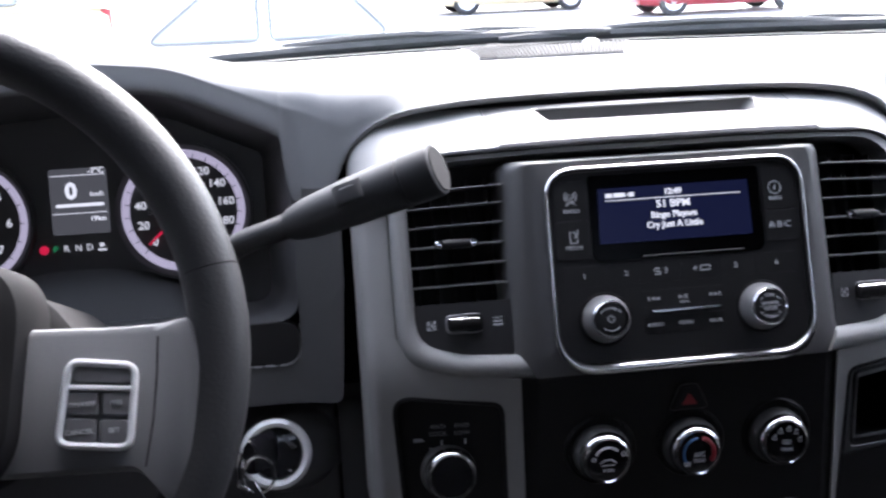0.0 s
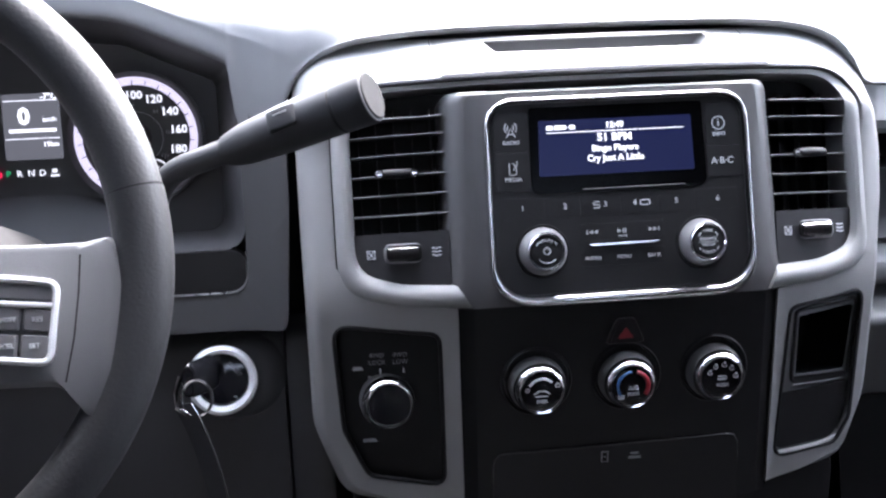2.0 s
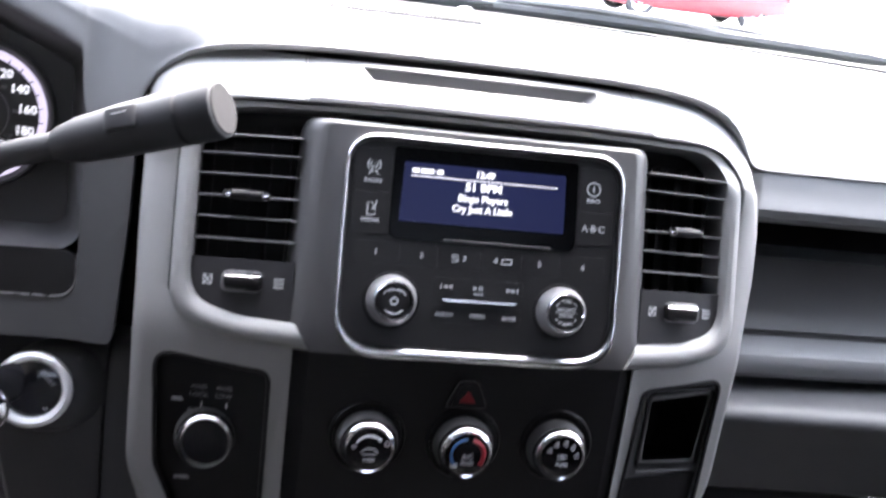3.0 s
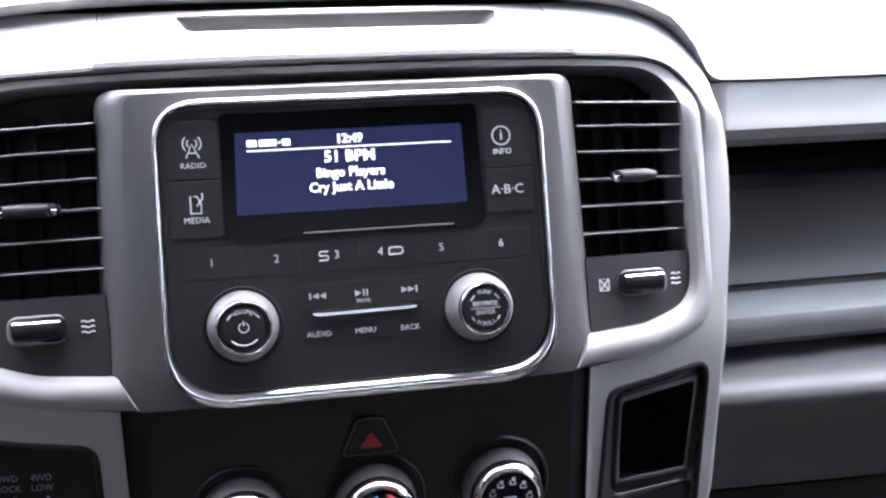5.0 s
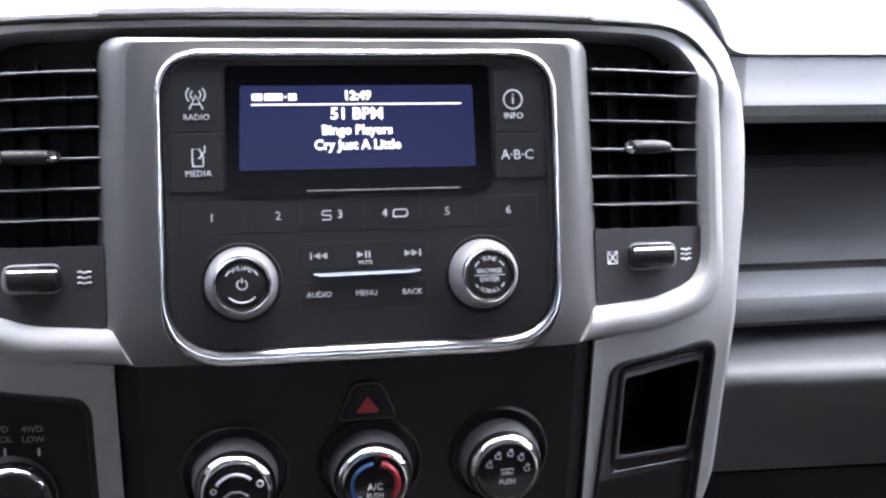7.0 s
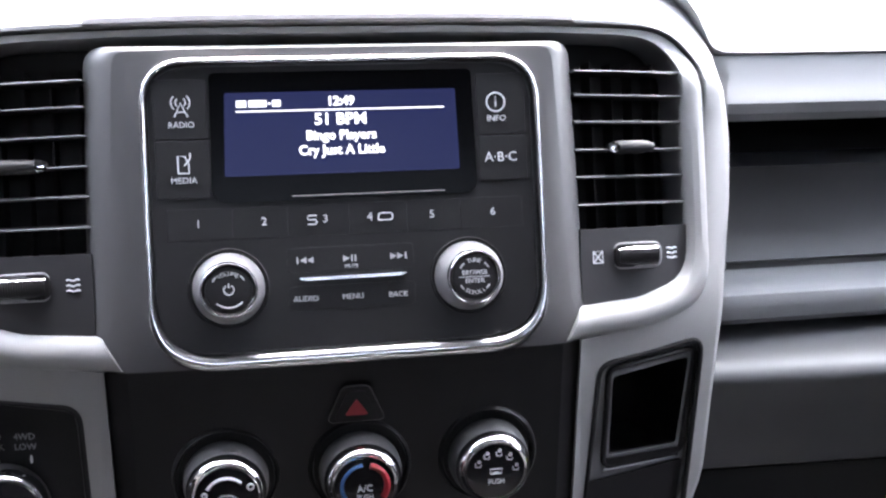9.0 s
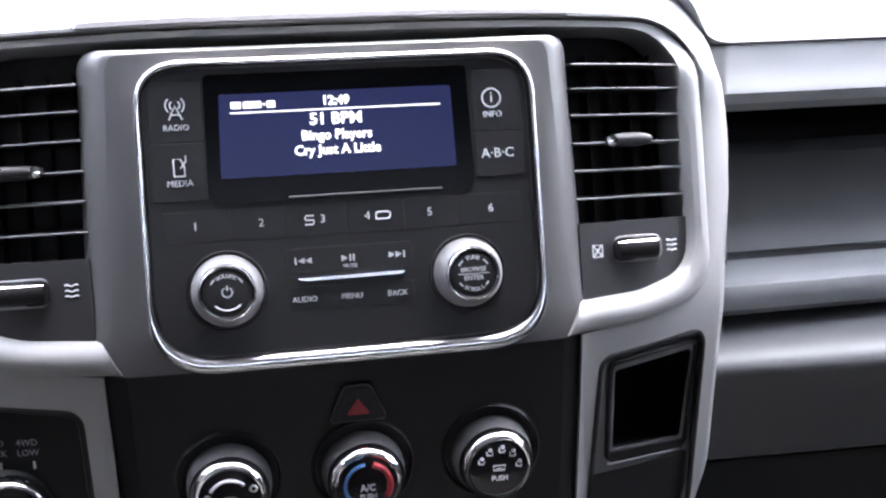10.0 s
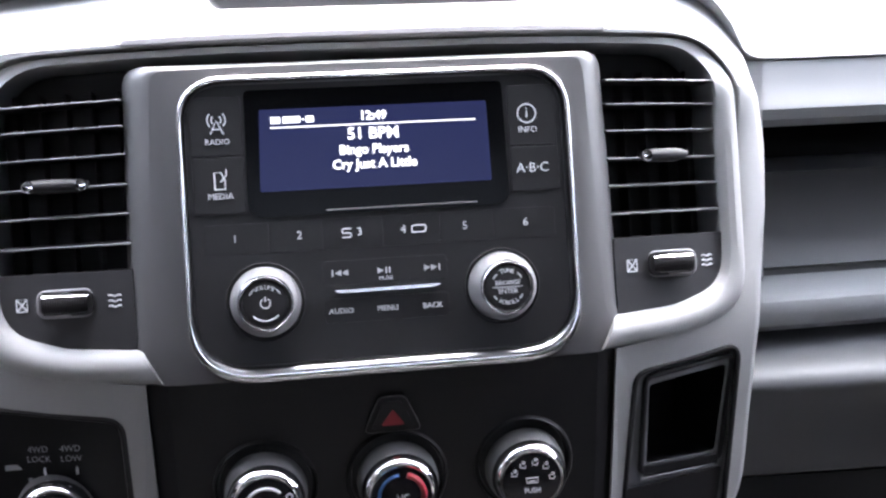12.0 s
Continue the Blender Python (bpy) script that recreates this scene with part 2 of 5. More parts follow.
def lathe(profile, centre, axis=(0, -1, 0), n=40, bm=None, close=True):
    """A turned form: (radius, distance along the axis) from centre."""
    ax = Vector(axis).normalized()
    side = ax.cross(Vector((0, 0, 1)) if abs(ax.z) < 0.9 else Vector((1, 0, 0))).normalized()
    up = side.cross(ax)
    c = Vector(centre)
    loops = []
    for r, h in profile:
        r = max(r, 1e-5)
        loops.append([c + ax * h + (side * math.cos(2 * math.pi * i / n) + up * math.sin(2 * math.pi * i / n)) * r for i in range(n)])
    bm = loft(loops, True, bm)
    if close:
        bmesh.ops.remove_doubles(bm, verts=bm.verts, dist=2e-5)
    return bm


def tube(path, radii, n=12, closed=False, bm=None, caps=True, flatten=1.0):
    """A round bar along a path, with a radius at each point."""
    pts = [Vector(p) for p in path]
    k = len(pts)
    if not isinstance(radii, (list, tuple)):
        radii = [radii] * k
    loops, up = [], None
    for i, p in enumerate(pts):
        a = pts[(i - 1) % k] if closed or i else p
        b = pts[(i + 1) % k] if closed or i < k - 1 else p
        d = (b - a).normalized()
        if up is None:
            up = Vector((0, 0, 1)) if abs(d.z) < 0.9 else Vector((0, 1, 0))
        up = (up - d * up.dot(d)).normalized()
        s = d.cross(up)
        loops.append([p + (s * math.cos(2 * math.pi * j / n) + up * math.sin(2 * math.pi * j / n) * flatten) * radii[i] for j in range(n)])
    if closed:
        loops.append(loops[0])
        bm = loft(loops, True, bm)
        bmesh.ops.remove_doubles(bm, verts=bm.verts, dist=1e-6)
        return bm
    return loft(loops, True, bm, caps)


def spline(points, n=8):
    """Catmull-Rom through points of any size."""
    P = [Vector(p) for p in points]
    P = [2 * P[0] - P[1]] + P + [2 * P[-1] - P[-2]]
    out = []
    for i in range(1, len(P) - 2):
        a, b, c, d = P[i - 1:i + 3]
        for j in range(n):
            t = j / n
            out.append(0.5 * ((2 * b) + (c - a) * t + (2 * a - 5 * b + 4 * c - d) * t * t + (3 * b - a - 3 * c + d) * t ** 3))
    out.append(P[-2])
    return out


def resample(path, n):
    P = [Vector(p) for p in path]
    s = [0.0]
    for a, b in zip(P, P[1:]):
        s.append(s[-1] + (b - a).length)
    out, k = [], 0
    for i in range(n):
        t = s[-1] * i / (n - 1)
        while k < len(P) - 2 and s[k + 1] < t:
            k += 1
        w = (t - s[k]) / max(1e-9, s[k + 1] - s[k])
        out.append(P[k].lerp(P[k + 1], min(1.0, w)))
    return out


def block(x0, y0, z0, x1, y1, z1, bevel=0.0, bm=None, seg=2):
    own = bmesh.new()
    bmesh.ops.create_cube(own, size=1)
    for v in own.verts:
        v.co = Vector((x0 + (v.co.x + 0.5) * (x1 - x0), y0 + (v.co.y + 0.5) * (y1 - y0), z0 + (v.co.z + 0.5) * (z1 - z0)))
    if bevel:
        bmesh.ops.bevel(own, geom=own.edges[:], offset=bevel, segments=seg, profile=0.5, affect="EDGES", clamp_overlap=True)
    if bm is not None:
        return join(bm, own)
    return own


def letters(body, size, x, z, y, parent, material, turn=0.0, label="", name="lettering", wide=1.0, bold=0.0, yfun=None):
    """Words in the built-in font, their middle at (x, z), standing on the depth y or that far off the face yfun."""
    cu = bpy.data.curves.new("letters", "FONT")
    cu.body, cu.size, cu.align_x, cu.align_y, cu.extrude = body, size, "CENTER", "CENTER", 0.0004
    cu.resolution_u, cu.offset = 2, bold * size
    tmp = bpy.data.objects.new("letters", cu)
    me = bpy.data.meshes.new_from_object(tmp)
    bpy.data.objects.remove(tmp)
    bpy.data.curves.remove(cu)
    base = ORIGIN[parent.name]
    m = Matrix.Translation(Vector((x, y, z)) - base) @ pose(0, 0, 0, 90, 0, 0) @ pose(0, 0, 0, 0, 0, turn) @ Matrix.Diagonal((wide, 1, 1, 1))
    me.transform(m)
    if yfun:
        for vert in me.vertices:
            vert.co.y += yfun(vert.co.x + base.x, vert.co.z + base.z)
    unit = UNIT[parent.name]
    me.transform(Matrix.Diagonal((unit, unit, unit, 1)))
    me.name = name
    me.materials.clear()
    me.materials.append(material)
    ob = new(name, me)
    ob.parent = parent
    ORIGIN[ob.name], UNIT[ob.name] = base, UNIT[parent.name]
    if label:
        ob["label"] = label
    return ob


def bars(rects, y, parent, material, name="marking", label="", yfun=None):
    """Flat printed bars, each a part: (x0, z0, x1, z1) on the depth y."""
    for x0, z0, x1, z1 in rects:
        yy = y if yfun is None else yfun((x0 + x1) / 2, (z0 + z1) / 2) + y
        part(name, block(x0, yy, z0, x1, yy + 0.0012, z1), material, parent, label)


def strokes(lines, width, y, parent, material, name="icon", label="", yfun=None):
    """Thin printed lines through (x, z) points, each a part."""
    for line in lines:
        path = [(x, (y if yfun is None else yfun(x, z) + y), z) for x, z in line]
        part(name, tube(path, width / 2, 6), material, parent, label)


def arc(cx, cz, r, a0, a1, n=12):
    return [(cx + r * math.cos(radians(a0 + (a1 - a0) * i / n)), cz + r * math.sin(radians(a0 + (a1 - a0) * i / n))) for i in range(n + 1)]


# ================================================================ centre stack
def mirrored(half):
    """A path over the left half, from its foot to the middle, and back down on the right."""
    return half + [(-x, z) for x, z in reversed(half)]


def face_path(pts, off, yfun=stack_y):
    return [(p.x, yfun(p.x, p.y) + off, p.y) for p in pts]


def centre_stack():
    st = thing("centre_stack", "silver and black centre stack of the dashboard, wrapped round the radio", "dash console", (0, 0.02, -0.31))
    # black middle panel
    out = rounded([(-0.1555, -0.2960), (0.1555, -0.2960), (0.1570, -0.0895), (-0.1570, -0.0895)], 0.002, 3)
    part("lower_panel", plate(out, 0.030, 0.0030, bevel=0.001, cut=0.016), PILLAR, st, "satin black lower panel")
    out = rounded([(-0.147, -0.0900), (0.147, -0.0900), (0.1665, -0.068), (0.1605, 0.1145), (-0.1605, 0.1145), (-0.1665, -0.068)], [0.003, 0.003, 0.02, 0.012, 0.012, 0.02], 5)
    foot = lambda z: min(1.0, max(0.0, (z + 0.0900) / 0.035))
    def inset(a):
        g = 1 - math.cos(radians(a))
        return [(x * (1 - 0.020 * g / 0.160 * foot(z)), z - (0.0060 * g * (z - 0.0068) / 0.102 if z > 0.0068 else 0)) for x, z in out]
    bm = loft([[(x, stack_y(x, min(z, 0.085)) + 0.0015 + 0.024 * foot(z) * (1 - math.sin(radians(a))) + (0.03 if a < 0 else 0), z) for x, z in inset(max(a, 0))] for a in (-1, 0, 12, 24, 36, 48, 60, 72, 81, 90)], True)
    plate(inset(90), 0.006, 0.0015, lambda x, z: stack_y(x, min(z, 0.085)), bevel=0, cut=0.02, bm=bm)
    part("radio_surround", bm, GRAPHITE, st, "graphite surround with rounded sides")
    # shell: front strip, rolled edge, top and sides
    n = 130
    G = resample(rounded(mirrored([(-0.175, -0.277), (-0.256, -0.262), (-0.280, -0.203), (-0.280, -0.090), (-0.2668, -0.060), (-0.2668, 0.1262)]), [0, 0.03, 0.06, 0.03, 0.03, 0.055, 0.055, 0.03, 0.03, 0.06, 0.03, 0], 12, False), n)
    O = resample(rounded(mirrored([(-0.175, -0.286), (-0.266, -0.268), (-0.290, -0.205), (-0.290, 0.1300)]), [0, 0.03, 0.07, 0.055, 0.095, 0.07, 0.03, 0], 12, False), n)
    O2 = resample(rounded(mirrored([(-0.175, -0.290), (-0.271, -0.272), (-0.2955, -0.207), (-0.2955, 0.1345)]), [0, 0.03, 0.07, 0.055, 0.095, 0.07, 0.03, 0], 12, False), n)
    B = resample(rounded(mirrored([(-0.175, -0.294), (-0.275, -0.276), (-0.300, -0.209), (-0.300, 0.182)]), [0, 0.03, 0.07, 0.045, 0.080, 0.07, 0.03, 0], 12, False), n)
    taper = lambda x, z: x - float(np.interp(z, (-0.205, -0.150, -0.100, -0.056, 0.0, 0.05), (0.0190, 0.0175, 0.0155, 0.0115, 0.003, 0.0))) if x > 0.15 else x
    G, O, O2, B = [[Vector((taper(p.x, p.y), p.y)) for p in c] for c in (G, O, O2, B)]
    mids = [[a.lerp(b, k / 8) for a, b in zip(O2, B)] for k in range(1, 8)]
    back = lambda z: 0.107 + 0.344 * max(0.0, -z)
    loops = [face_path(G, 0.012), face_path(G, 0.0015), face_path([a.lerp(b, 0.12) for a, b in zip(G, O)], 0.0),
             face_path([a.lerp(b, 0.8) for a, b in zip(G, O)], 0.0), face_path(O, 0.002), face_path(O2, 0.008),
             *[[(p.x, (stack_y(q.x, q.y) + 0.008) * (1 - k / 8) + back(p.y) * k / 8, p.y) for p, q in zip(m, O2)] for k, m in enumerate(mids, 1)], [(p.x, back(p.y), p.y) for p in B]]
    bm = loft(loops)
    for co, no in (((-0.118, 0, 0), (1, 0, 0)), ((0.136, 0, 0), (1, 0, 0)), ((0, 0.047, 0), (0, 1, 0)), ((0, 0.094, 0), (0, 1, 0))):
        bmesh.ops.bisect_plane(bm, geom=bm.verts[:] + bm.edges[:] + bm.faces[:], plane_co=co, plane_no=no)
    gone = [f for f in bm.faces if -0.118 < f.calc_center_median().x < 0.136 and 0.047 < f.calc_center_median().y < 0.094 and f.calc_center_median().z > 0.12]
    bmesh.ops.delete(bm, geom=gone, context="FACES")
    part("surround", bm, SILVER, st, "silver painted surround, bright on top")
    # wings below the vents
    for s in (-1, 1):
        wing = [(0.284, -0.045), (0.286, -0.205), (0.263, -0.265), (0.215, -0.280), (0.1545, -0.287), (0.1560, -0.0895), (0.19, -0.0860), (0.232, -0.076), (0.258, -0.060), (0.268, -0.042)]
        wing = rounded(wing, [0, 0.03, 0.03, 0.02, 0, 0, 0.02, 0.02, 0.02, 0], 5)
        hole = rounded([(0.172, -0.109), (0.259, -0.0965), (0.254, -0.230), (0.238, -0.256), (0.163, -0.262)], [0.012, 0.012, 0.02, 0.015, 0.012], 6)
        if s < 0:
            hole = rounded([(0.1735, -0.1125), (0.274, -0.099), (0.268, -0.205), (0.246, -0.252), (0.172, -0.264)], [0.012, 0.016, 0.02, 0.015, 0.012], 6)
        wing, hole = [(taper(s * x, z) if x > 0.20 else s * x, z) for x, z in wing], [(s * x, z) for x, z in hole]
        part("lower_wing", plate(wing, 0.012, -0.001, holes=[hole], bevel=0.0025, cut=0.018), SILVER, st)
    # trim ring round the vents and over the radio
    inner = rounded(mirrored([(-0.157, -0.0655), (-0.205, -0.0625), (-0.247, -0.0500), (-0.247, 0.1196)]), [0, 0.05, 0.042, 0.042, 0.042, 0.042, 0.05, 0], 10, False)
    outer = rounded(mirrored([(-0.1435, -0.0890), (-0.205, -0.0865), (-0.2655, -0.0710), (-0.2655, 0.1242)]), [0, 0.06, 0.055, 0.055, 0.055, 0.055, 0.06, 0], 10, False)
    I, Q = resample(inner, 120), resample(outer, 120)
    lp = lambda w: [a.lerp(b, w) for a, b in zip(I, Q)]
    def trim_path(pts, off):
        """The trim stands proud at its sides and foot and lies back along its top."""
        out = []
        for v in pts:
            k = min(1.0, max(0.0, (v.y - 0.055) / 0.05))
            k = k * k * (3 - 2 * k)
            out.append((v.x, stack_y(v.x, v.y) + (off if off > 0.008 else off * (1 - k) + 0.0035 * k), v.y))
        return out
    loops = [trim_path(I, 0.045), trim_path(I, 0.009), trim_path(lp(0.08), 0.003), trim_path(lp(0.30), -0.003), trim_path(lp(0.55), -0.0055),
             trim_path(lp(0.82), -0.0045), trim_path(lp(0.95), -0.002), trim_path(Q, 0.0015), trim_path(Q, 0.012)]
    bm = loft(loops)
    for k in (0, -1):
        bm.verts.ensure_lookup_table()
        bm.faces.new([bm.verts[i * 120 + (0 if k == 0 else 119)] for i in range(len(loops))])
    part("vent_trim", bm, SILVER, st, "silver trim arm curling under the air vents")
    # open slot in the top
    def top(x, y):
        s = stack_y(x, 0.1345) + 0.008
        return 0.1345 + 0.0475 * (y - s) / (0.107 - s)
    rim = rounded([(-0.100, 0.0590), (0.118, 0.0590), (0.128, 0.0945), (-0.110, 0.0945)], 0.006, 5)
    part("slot_rim", tube([(x, y, top(x, y) + 0.0008) for x, y in rim], 0.0014, 8, closed=True), SILVER, st)
    part("slot_seam", tube([(x, 0.0455, top(x, 0.0455) + 0.0010) for x in np.linspace(-0.116, 0.136, 12)], 0.0006, 6), DASH_LOW, st)
    bm = loft([[(x, y, top(x, y) - 0.0005) for x, y in rim], [(x * 0.86, y + 0.004, top(x, y) - 0.016) for x, y in rim]], True)
    bm.faces.new(list(bm.verts)[len(rim):])
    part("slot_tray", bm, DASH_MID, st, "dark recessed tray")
    ridge = [(x, 0.0795 + 0.0030 * ease((abs(x - 0.009) - 0.075) / 0.02), top(x, 0.0795) - 0.0085) for x in np.linspace(-0.082, 0.100, 24)]
    part("tray_ridge", tube(ridge, 0.0016, 6), GRAPHITE, st, "moulded ridge in the tray")
    own = bmesh.new()
    for loop in ([(x, stack_y(x, 0.1345) + 0.0085) for x in np.linspace(-0.158, 0.161, 17)] + [(0.161, 0.105), (-0.158, 0.105)], rim):
        vs = [own.verts.new((x, y, 0)) for x, y in loop]
        for i, v in enumerate(vs):
            own.edges.new((v, vs[(i + 1) % len(vs)]))
    bmesh.ops.triangle_fill(own, edges=own.edges[:], use_beauty=True)
    for k in range(1, 16):
        bmesh.ops.bisect_plane(own, geom=own.verts[:] + own.edges[:] + own.faces[:], plane_co=(-0.158 + 0.02 * k, 0, 0), plane_no=(1, 0, 0))
    for v in own.verts:
        v.co.z = top(v.co.x, v.co.y) + 0.0008
    part("top_insert", own, INSERT, st, "smooth grey insert round the slot")
    xs = np.linspace(-0.158, 0.161, 33)
    lip = [(0.1268, 0.0080), (0.1270, -0.0010), (0.1278, -0.0018), (0.1315, -0.0008), (0.1335, 0.0030), (0.1352, 0.0085)]
    part("insert_lip", loft([[(x, stack_y(x, z) + d, z) for x in xs] for z, d in lip]), INSERT, st, "shaded front lip of the insert")
    for x in (-0.160, 0.163):
        part("seam", tube([(x, y, top(x, y) + 0.0002) for y in (0.024, 0.05, 0.105)], 0.0005, 6), DASH_LOW, st)
    # drawer under the climate knobs
    out = rounded([(-0.128, -0.300), (0.119, -0.300), (0.117, -0.2305), (-0.126, -0.2335)], [0.004, 0.004, 0.012, 0.012], 6)
    part("drawer_front", plate(out, 0.02, 0.0005, bevel=0.003, cut=0.02, seg=3), BLACK, st, "closed black drawer front")
    rim = rounded([(-0.128, -0.262), (-0.126, -0.2335), (0.117, -0.2305), (0.119, -0.262)], [0, 0.012, 0.012, 0], 6, False)
    rim = [Vector((p[0], p[1])) for p in rim]
    rim = resample(rim, 40)
    # Paler tapering tube stands in for the highlight on the drawer's lip.
    part("drawer_lip", tube(face_path(rim, 0.0008), [0.0004 + 0.0006 * ease((p.y + 0.262) / 0.028) for p in rim], 6), VENT, st, "upper edge, its highlight put into a paler tube")
    strokes([[(-0.021, -0.2385), (-0.015, -0.2385), (-0.015, -0.2485), (-0.021, -0.2485), (-0.021, -0.2385)], [(-0.019, -0.2435), (-0.017, -0.2435)]], 0.0016, -0.0004, st, PRINT_DIM, yfun=stack_y)
    bars([(0.006, -0.2475, 0.018, -0.2450), (0.008, -0.2430, 0.016, -0.2410)], -0.0002, st, PRINT_DIM, yfun=stack_y)
    return st


centre_stack()


# ================================================================ air vents
def air_vent(s):
    v = thing("air_vent", "black louvred dash air vent with a chrome-tipped tab" if s < 0 else "black louvred dash air vent beside the glovebox shelf, grey tab",
              "air vent", (s * 0.205, 0.06, 0.045), group="dash air vents")
    X = lambda a: s * a
    def deep(x, z):
        return stack_y(x, z) - 0.0065
    bk = [(X(0.150), -0.072), (X(0.262), -0.072), (X(0.262), 0.124), (X(0.150), 0.124)]
    part("duct", plate(bk, 0.003, 0.062, deep, bevel=0, cut=0.05), PIT, v, "dark air duct")
    lo = rounded([(X(0.1598), -0.0685), (X(0.210), -0.0655), (X(0.250), -0.052), (X(0.250), -0.0148), (X(0.1598), -0.0148)], [0, 0.04, 0.04, 0.003, 0], 6)
    part("lower_panel", plate(lo, 0.045, 0.011, deep, bevel=0.0015, cut=0.02), VENT, v, "satin charcoal panel with a thumbwheel")
    zs = [0.0932, 0.0770, 0.0590, 0.0398, 0.0210, 0.0018]
    xs = np.linspace(0.1598, 0.2500, 9)
    for z in zs:
        sec = [(0.0, 0.0007), (0.0, -0.0007), (0.024, -0.0014), (0.024, 0.0014)]
        blade = part("slat", loft([[(X(x), deep(x, z) + 0.0135 + dy, z + dz + 0.05 * dy) for dy, dz in sec] for x in xs], True, caps=True), BLACK, v)
        # Black blade, pale edge: the light on each slat put into two colours.
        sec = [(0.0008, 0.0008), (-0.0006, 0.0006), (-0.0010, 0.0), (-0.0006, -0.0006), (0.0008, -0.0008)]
        part("lit_slat_edge", loft([[(X(x), deep(x, z) + 0.013 + dy, z + dz) for dy, dz in sec] for x in xs], True, caps=True), SLAT, blade, "front edge, its light put into a paler grey")
    for i in range(5):
        x = 0.167 + 0.0175 * i
        bm = block(X(x) - 0.0009, deep(x, 0) + 0.040, -0.018, X(x) + 0.0009, deep(x, 0) + 0.060, 0.105)
        part("vane", bm, PIT, v)
    # tab on the fourth slat
    tc, w = (0.205, 0.0205) if s < 0 else (0.202, 0.0165)
    z = 0.0410
    path = [(X(tc + w * a), deep(tc, z) + 0.008, z) for a in np.linspace(-1, 1, 9)]
    rad = [0.0035, 0.0052, 0.0058, 0.006, 0.006, 0.006, 0.0058, 0.0050, 0.003]
    part("tab", tube(path, rad, 12, flatten=0.8), BLACK if s < 0 else GRIP, v, "soft grey tab")
    for e in ((-1, 1) if s < 0 else (-1,)):
        x = tc * s + e * w * 0.80
        part("tab_tip", lathe([(0, 0.0022), (0.0030, 0.0014), (0.0040, 0), (0.0030, -0.003)], (x, deep(tc, z) + 0.0035, z), n=14), CHROME, v, "chrome tip")
    # thumbwheel
    wx, wz = 0.203, -0.0343
    fr = box_line(X(wx) - 0.0172, wz - 0.0080, X(wx) + 0.0172, wz + 0.0080, 0.006)
    part("wheel_frame", plate(fr, 0.006, 0.0075, deep, bevel=0.002, cut=0.02), PIT, v)
    part("wheel_edge", tube([(x, deep(wx, wz) + 0.0080, z) for x, z in fr], 0.0013, 10, closed=True), KNOB, v, "soft grey rim")
    bm = bmesh.new()
    loops = []
    for a in np.linspace(-70, 70, 13):
        y = deep(wx, wz) + 0.010 - 0.0085 * math.cos(radians(a))
        zz = wz + 0.0072 * math.sin(radians(a)) / math.sin(radians(70))
        loops.append([(X(wx) + d, y + (0.0007 if i % 2 else 0.0), zz) for i, d in enumerate(np.linspace(-0.0142, 0.0142, 39))])
    loft(loops, False, bm)
    tw = part("thumbwheel", bm, BLACK, v, "ribbed black thumbwheel")
    bm = loft([[(X(wx) + d, deep(wx, wz) + 0.010 - 0.0089 * math.cos(radians(a)), wz + 0.0072 * math.sin(radians(a)) / math.sin(radians(70))) for d in (-0.0142, -0.0140, 0.0140, 0.0142)] for a in (38, 42, 46)])
    part("chrome_strip", bm, CHROME, tw, "bright chrome strip")
    bm = loft([[(X(wx) + d, deep(wx, wz) + 0.010 - 0.0089 * math.cos(radians(a)), wz + 0.0072 * math.sin(radians(a)) / math.sin(radians(70))) for d in (-0.0142, -0.0140, 0.0140, 0.0142)] for a in (-50, -48)])
    part("chrome_strip", bm, CHROME, tw, "bright chrome strip")
    # open and shut marks
    x = X(wx) - 0.030
    strokes([[(x - 0.0036, wz - 0.0040), (x + 0.0036, wz - 0.0040), (x + 0.0036, wz + 0.0040), (x - 0.0036, wz + 0.0040), (x - 0.0036, wz - 0.0040)],
             [(x - 0.0030, wz - 0.0034), (x + 0.0030, wz + 0.0034)], [(x - 0.0030, wz + 0.0034), (x + 0.0030, wz - 0.0034)]], 0.0010, 0.0105, v, PRINT, yfun=deep)
    x = X(wx) + 0.031
    strokes([[(x - 0.0042 + 0.0014 * k, wz + dz + 0.0006 * math.sin(k * 1.57)) for k in range(7)] for dz in (-0.0034, 0.0, 0.0034)], 0.0011, 0.0105, v, PRINT, yfun=deep)
    return v


air_vent(-1)
air_vent(1)


# ================================================================ radio
def ring_words(body, cx, cz, r, mid, size, y, parent, material, top=True, step=None):
    step = step or size * 0.62 / r * 57.3
    for i, ch in enumerate(body):
        a = mid - (i - (len(body) - 1) / 2) * step * (1 if top else -1)
        letters(ch, size, cx + r * math.cos(radians(a)), cz + r * math.sin(radians(a)), y, parent, material, a - 90 if top else a + 90)


